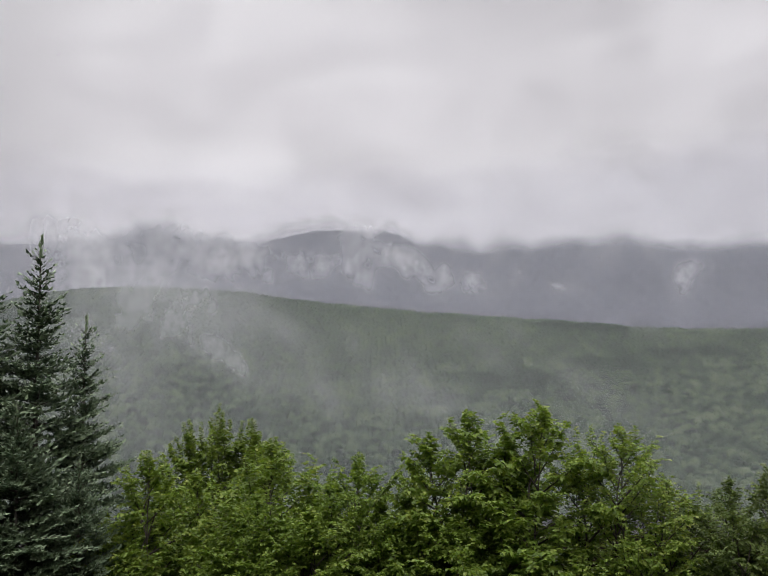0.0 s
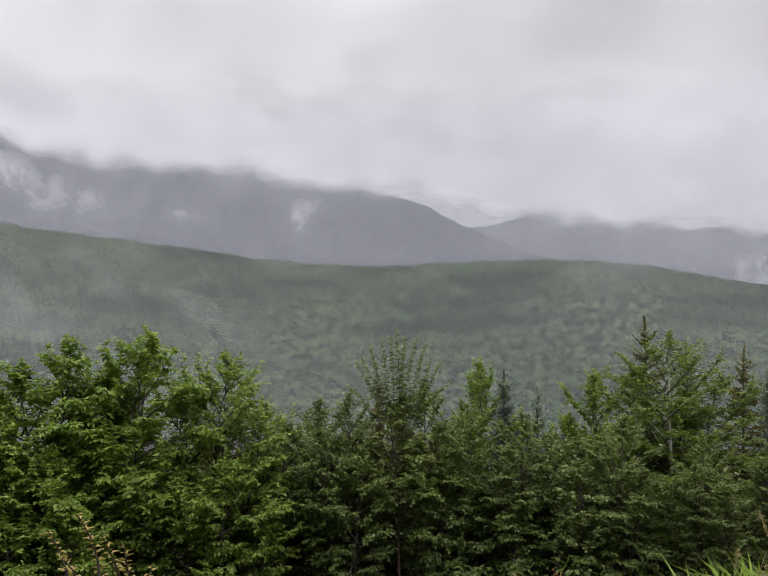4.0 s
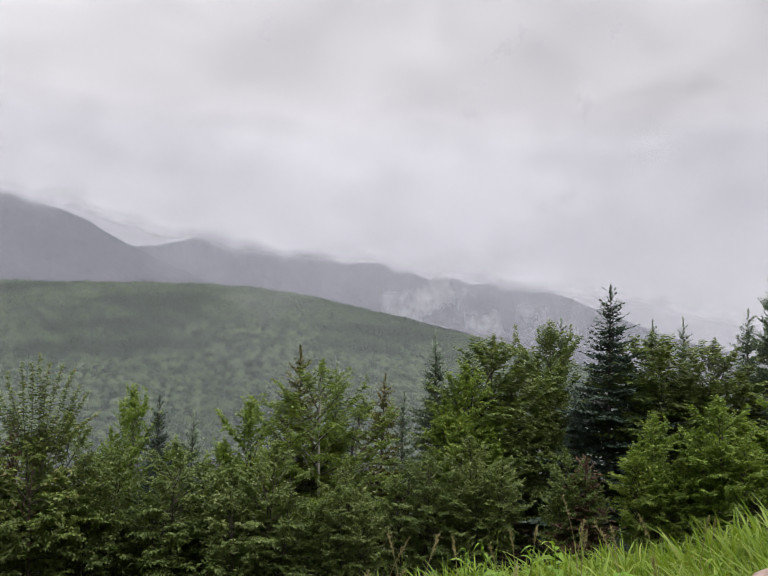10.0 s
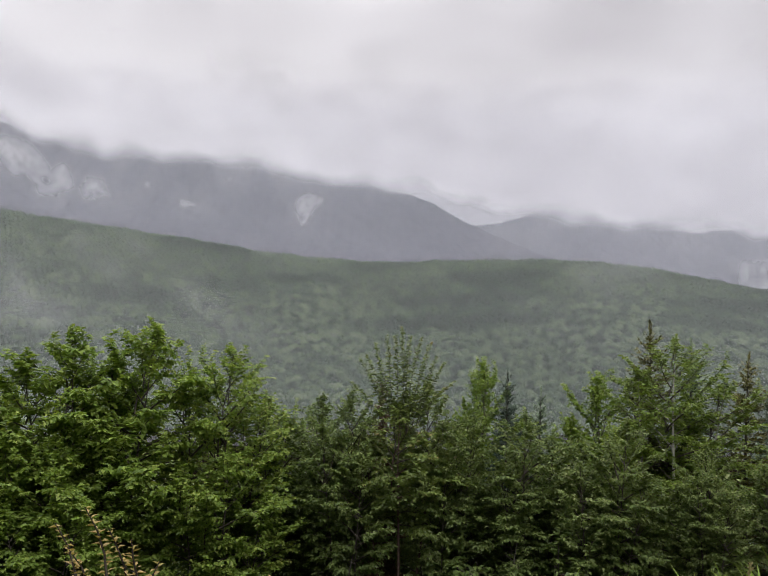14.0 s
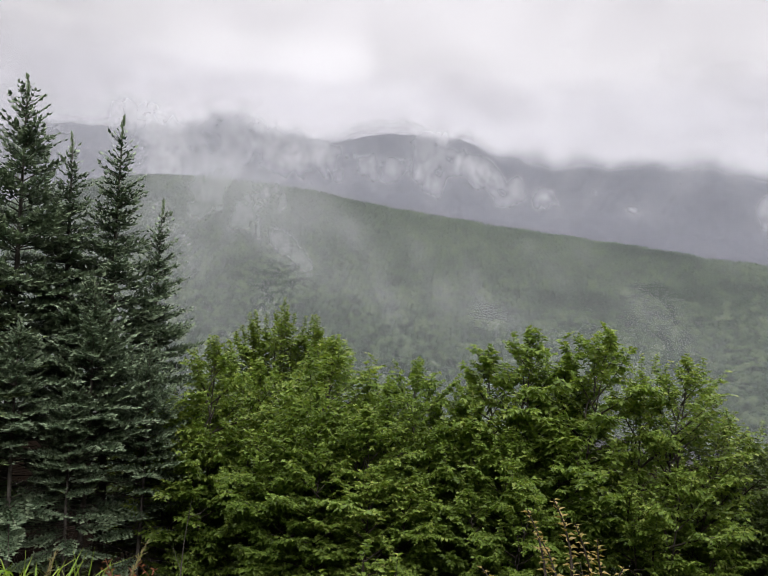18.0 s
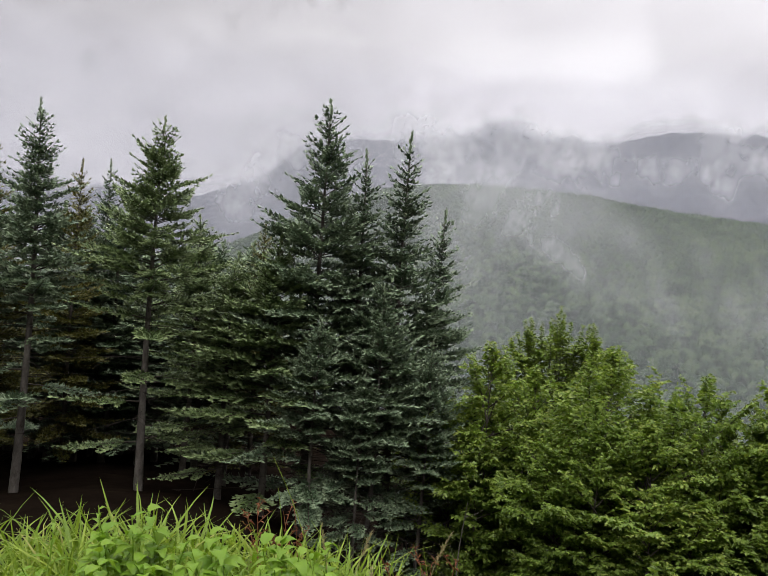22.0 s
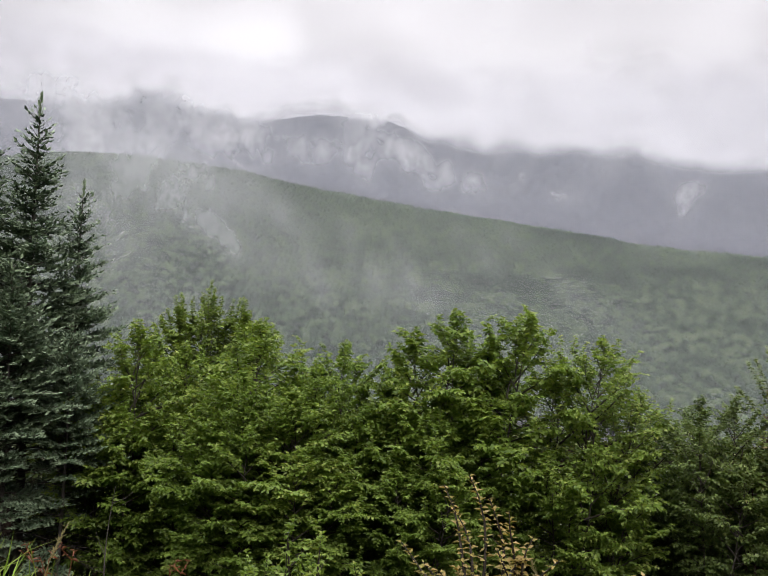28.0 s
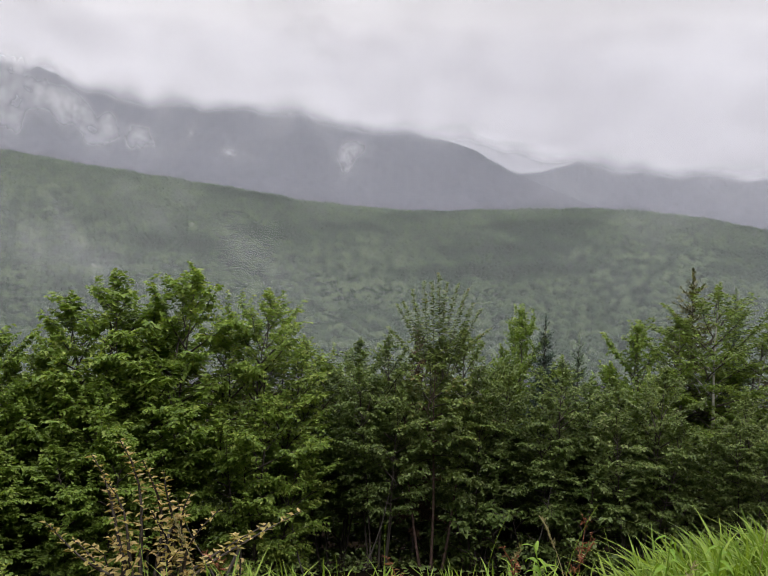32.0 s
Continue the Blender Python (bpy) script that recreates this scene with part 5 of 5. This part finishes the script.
def build_herb(az, dist, tall, leaves, count, label, seed, whorl=3):
    rng = np.random.default_rng(seed)
    x, y, g = spot(az, dist)
    ob = new("herb")
    lx, ly = rng.normal(0, 0.12, 2) * tall
    stem = Tubes(5).add([(lx * t * t, ly * t * t, tall * t) for t in np.linspace(0, 1, 7)], 0.005, 0.002)
    part("stem", stem.mesh("stem", HERB), ob)
    for k in range(count):
        t = 0.30 + 0.70 * (k + 0.5) / count
        a = k * 2.4 + rng.uniform(-0.4, 0.4)
        lf = part("leaf", leaves[int(rng.integers(len(leaves)))], ob)
        s = (1.25 - 0.55 * t) * rng.uniform(0.8, 1.2)
        lf.matrix_basis = pose(lx * t * t, ly * t * t, tall * t, float(rng.uniform(-10, 30)), float(rng.uniform(-15, 15)), math.degrees(a)) @ Matrix.Diagonal((s, s, s, 1))
    ob.matrix_world = pose(x, y, g - 0.02)
    tagged(ob, label, "plant", "leafy plants on the bank")


def build_stalk(az, dist, tall, seed, plume=True, label="tall pale grass stalk with a nodding seed head"):
    rng = np.random.default_rng(seed)
    x, y, g = spot(az, dist)
    ob = new("grass_stalk")
    a, b = rng.uniform(0, 6.28), rng.uniform(0.08, 0.30)
    t = np.linspace(0, 1, 10)
    line = np.stack([math.cos(a) * b * tall * t ** 2.2, math.sin(a) * b * tall * t ** 2.2, tall * (t - 0.12 * b * t ** 3)], 1)
    stem = part("stem", Tubes(4).add(line, 0.0028, 0.0011).mesh("stem", STRAW if plume else GRASS), ob)
    if plume:
        P, D, U, S = [], [], [], []
        for k in range(46):
            u = rng.uniform(0.80, 1.0)
            p = np.array([np.interp(u, t, line[:, c]) for c in range(3)])
            d = rng.normal(0, 0.45, 3) + (line[-1] - line[-3]) / np.linalg.norm(line[-1] - line[-3])
            P.append(p), D.append(d), U.append(rng.normal(0, 1, 3)), S.append((0.005, rng.uniform(0.014, 0.028), 0.01))
        v, f = scatter(LEAF, FOLD_F, *(np.array(q, float) for q in (P,)), frames(np.array(D), np.array(U)), np.array(S))
        part("seed_head", mesh_of("seed_head", v, f, STRAW), stem, "feathery straw-coloured seed head")
    for k in range(2):
        i = int(rng.integers(2, 5))
        w = rng.uniform(0, 6.28)
        p0 = line[i]
        tt = np.linspace(0, 1, 7)[:, None]
        d = np.array([math.cos(w), math.sin(w), 0])
        c = p0 + d * tt * 0.20 * tall / 0.7 + np.array([0, 0, 1.0]) * (0.28 * tt - 0.20 * tt ** 2.5) * tall
        side = np.array([-math.sin(w), math.cos(w), 0]) * 0.005 * (1 - tt ** 2)
        v = np.stack([c - side, c + side], 1).reshape(-1, 3)
        q = np.array([(2 * n, 2 * n + 1, 2 * n + 3, 2 * n + 2) for n in range(6)])
        part("blade", mesh_of("blade", v, q, GRASS, True), ob)
    ob.matrix_world = pose(x, y, g - 0.02)
    tagged(ob, label, "grass", "tall grass stalks")


def build_stem(az, dist, tall, lean, seed):
    """A bare young stem standing among the trees."""
    rng = np.random.default_rng(seed)
    x, y, g = spot(az, dist)
    ob = new("bare_stem")
    t = np.linspace(0, 1, 9)
    line = np.stack([lean * tall * t + 0.05 * np.sin(4 * t + seed), 0.05 * np.cos(3 * t + seed), tall * t], 1)
    part("stem", Tubes(6).add(line, 0.016, 0.005, 0.06, rng).mesh("stem", BARK_FIR), ob)
    for k in range(5):
        i = int(rng.integers(3, 8))
        w = rng.uniform(0, 6.28)
        d = np.array([math.cos(w), math.sin(w), rng.uniform(0.2, 0.8)]) * tall * 0.16
        part("twig", Tubes(4).add([line[i], line[i] + d * 0.6, line[i] + d + (0, 0, 0.05)], 0.006, 0.002).mesh("twig", BARK_FIR), ob)
    ob.matrix_world = pose(x, y, g - 0.1, 0, 0, -az)
    tagged(ob, "thin bare grey stem in the shade of the trees", "sapling", "bare stems")


def build_red_weed(az, dist, tall, seed):
    """A dying weed: a thin rusty stem with side shoots and a few narrow leaves."""
    rng = np.random.default_rng(seed)
    x, y, g = spot(az, dist)
    ob = new("red_weed")
    lx, ly = rng.normal(0, 0.16, 2) * tall
    t = np.linspace(0, 1, 8)
    line = np.stack([lx * t ** 1.6, ly * t ** 1.6, tall * t], 1)
    part("stem", Tubes(4).add(line, 0.0035, 0.0014).mesh("stem", RUST), ob)
    fol = Foliage(rng, 0.030, 0.28)
    for k in range(6):
        i = int(rng.integers(3, 8))
        w = rng.uniform(0, 6.28)
        d = np.array([0.5 * math.cos(w), 0.5 * math.sin(w), rng.uniform(0.5, 1.0)]) * tall * rng.uniform(0.12, 0.25)
        sh = np.stack([line[i], line[i] + d * 0.6, line[i] + d])
        part("side_shoot", Tubes(3).add(sh, 0.002, 0.001).mesh("side_shoot", RUST), ob)
        fol.wand(sh, 0.022)
    tagged(part("leaf_tuft", mesh_of("leaf_tuft", *fol.mesh(), RUST), ob), kind="stuff")
    ob.matrix_world = pose(x, y, g - 0.02)
    tagged(ob, "thin rusty red weed at the edge of the grass", "weed", "red weeds")


rng5 = np.random.default_rng(12)
for k in range(58):
    az = float(rng5.uniform(-44, -27))
    build_herb(az, float(rng5.uniform(2.3, 3.2)), float(rng5.uniform(0.32, 0.5)), HERB_LEAVES, 14, "lime green leafy plant with broad pointed leaves", 100 + k)
for k in range(10):
    build_herb(float(rng5.uniform(-56, -40)), float(rng5.uniform(2.5, 3.3)), float(rng5.uniform(0.32, 0.5)), GOLD_LEAVES, 14, "upright green plant with narrow leaves", 140 + k)
for k in range(22):
    build_herb(float(rng5.uniform(56, 84)), float(rng5.uniform(3.0, 4.6)), float(rng5.uniform(0.25, 0.42)), GOLD_LEAVES if k % 3 else HERB_LEAVES, 12, "bright green plant with narrow drooping leaves", 170 + k)
for k in range(8):
    build_herb(float(rng5.uniform(20, 48)), float(rng5.uniform(2.8, 3.5)), float(rng5.uniform(0.25, 0.4)), GOLD_LEAVES, 12, "upright green plant with narrow leaves", 200 + k)
build_stalk(-27.9, 2.75, 0.86, 1, False, "tall green grass stalk with two spread blades")
for k in range(14):
    build_stalk(float(rng5.uniform(-33, -20)), float(rng5.uniform(2.6, 3.2)), float(rng5.uniform(0.45, 0.72)), 20 + k, k % 3 == 0)
for k in range(34):
    az = float(rng5.uniform(50, 82))
    build_stalk(az, float(rng5.uniform(3.4, float(crest(az)) + 0.2)), float(rng5.uniform(0.40, 0.62)), 50 + k, k % 4 != 3)
for k in range(12):
    build_stalk(float(rng5.uniform(8, 46)), float(rng5.uniform(2.8, 3.4)), float(rng5.uniform(0.4, 0.62)), 90 + k, k % 3 == 0)
for az, dist, tall, lean in ((17, 12.2, 1.9, 0.03), (19.8, 12, 1.6, -0.3), (23.8, 12, 1.7, 0.3), (-18.5, 11.8, 2.0, 0.02), (13, 11.6, 1.4, -0.4), (36, 12.2, 1.6, 0.25), (3.5, 11.5, 1.4, -0.2)):
    build_stem(az, dist, tall, lean, int(az * 10) % 97)
for k in range(22):
    az = float((rng5.uniform(-34, -28) if k < 6 else rng5.uniform(-23, -12) if k < 16 else rng5.uniform(13, 40)))
    build_red_weed(az, float(crest(az)) + float(rng5.uniform(-0.1, 0.7)), float(rng5.uniform(0.28, 0.50)), 300 + k)
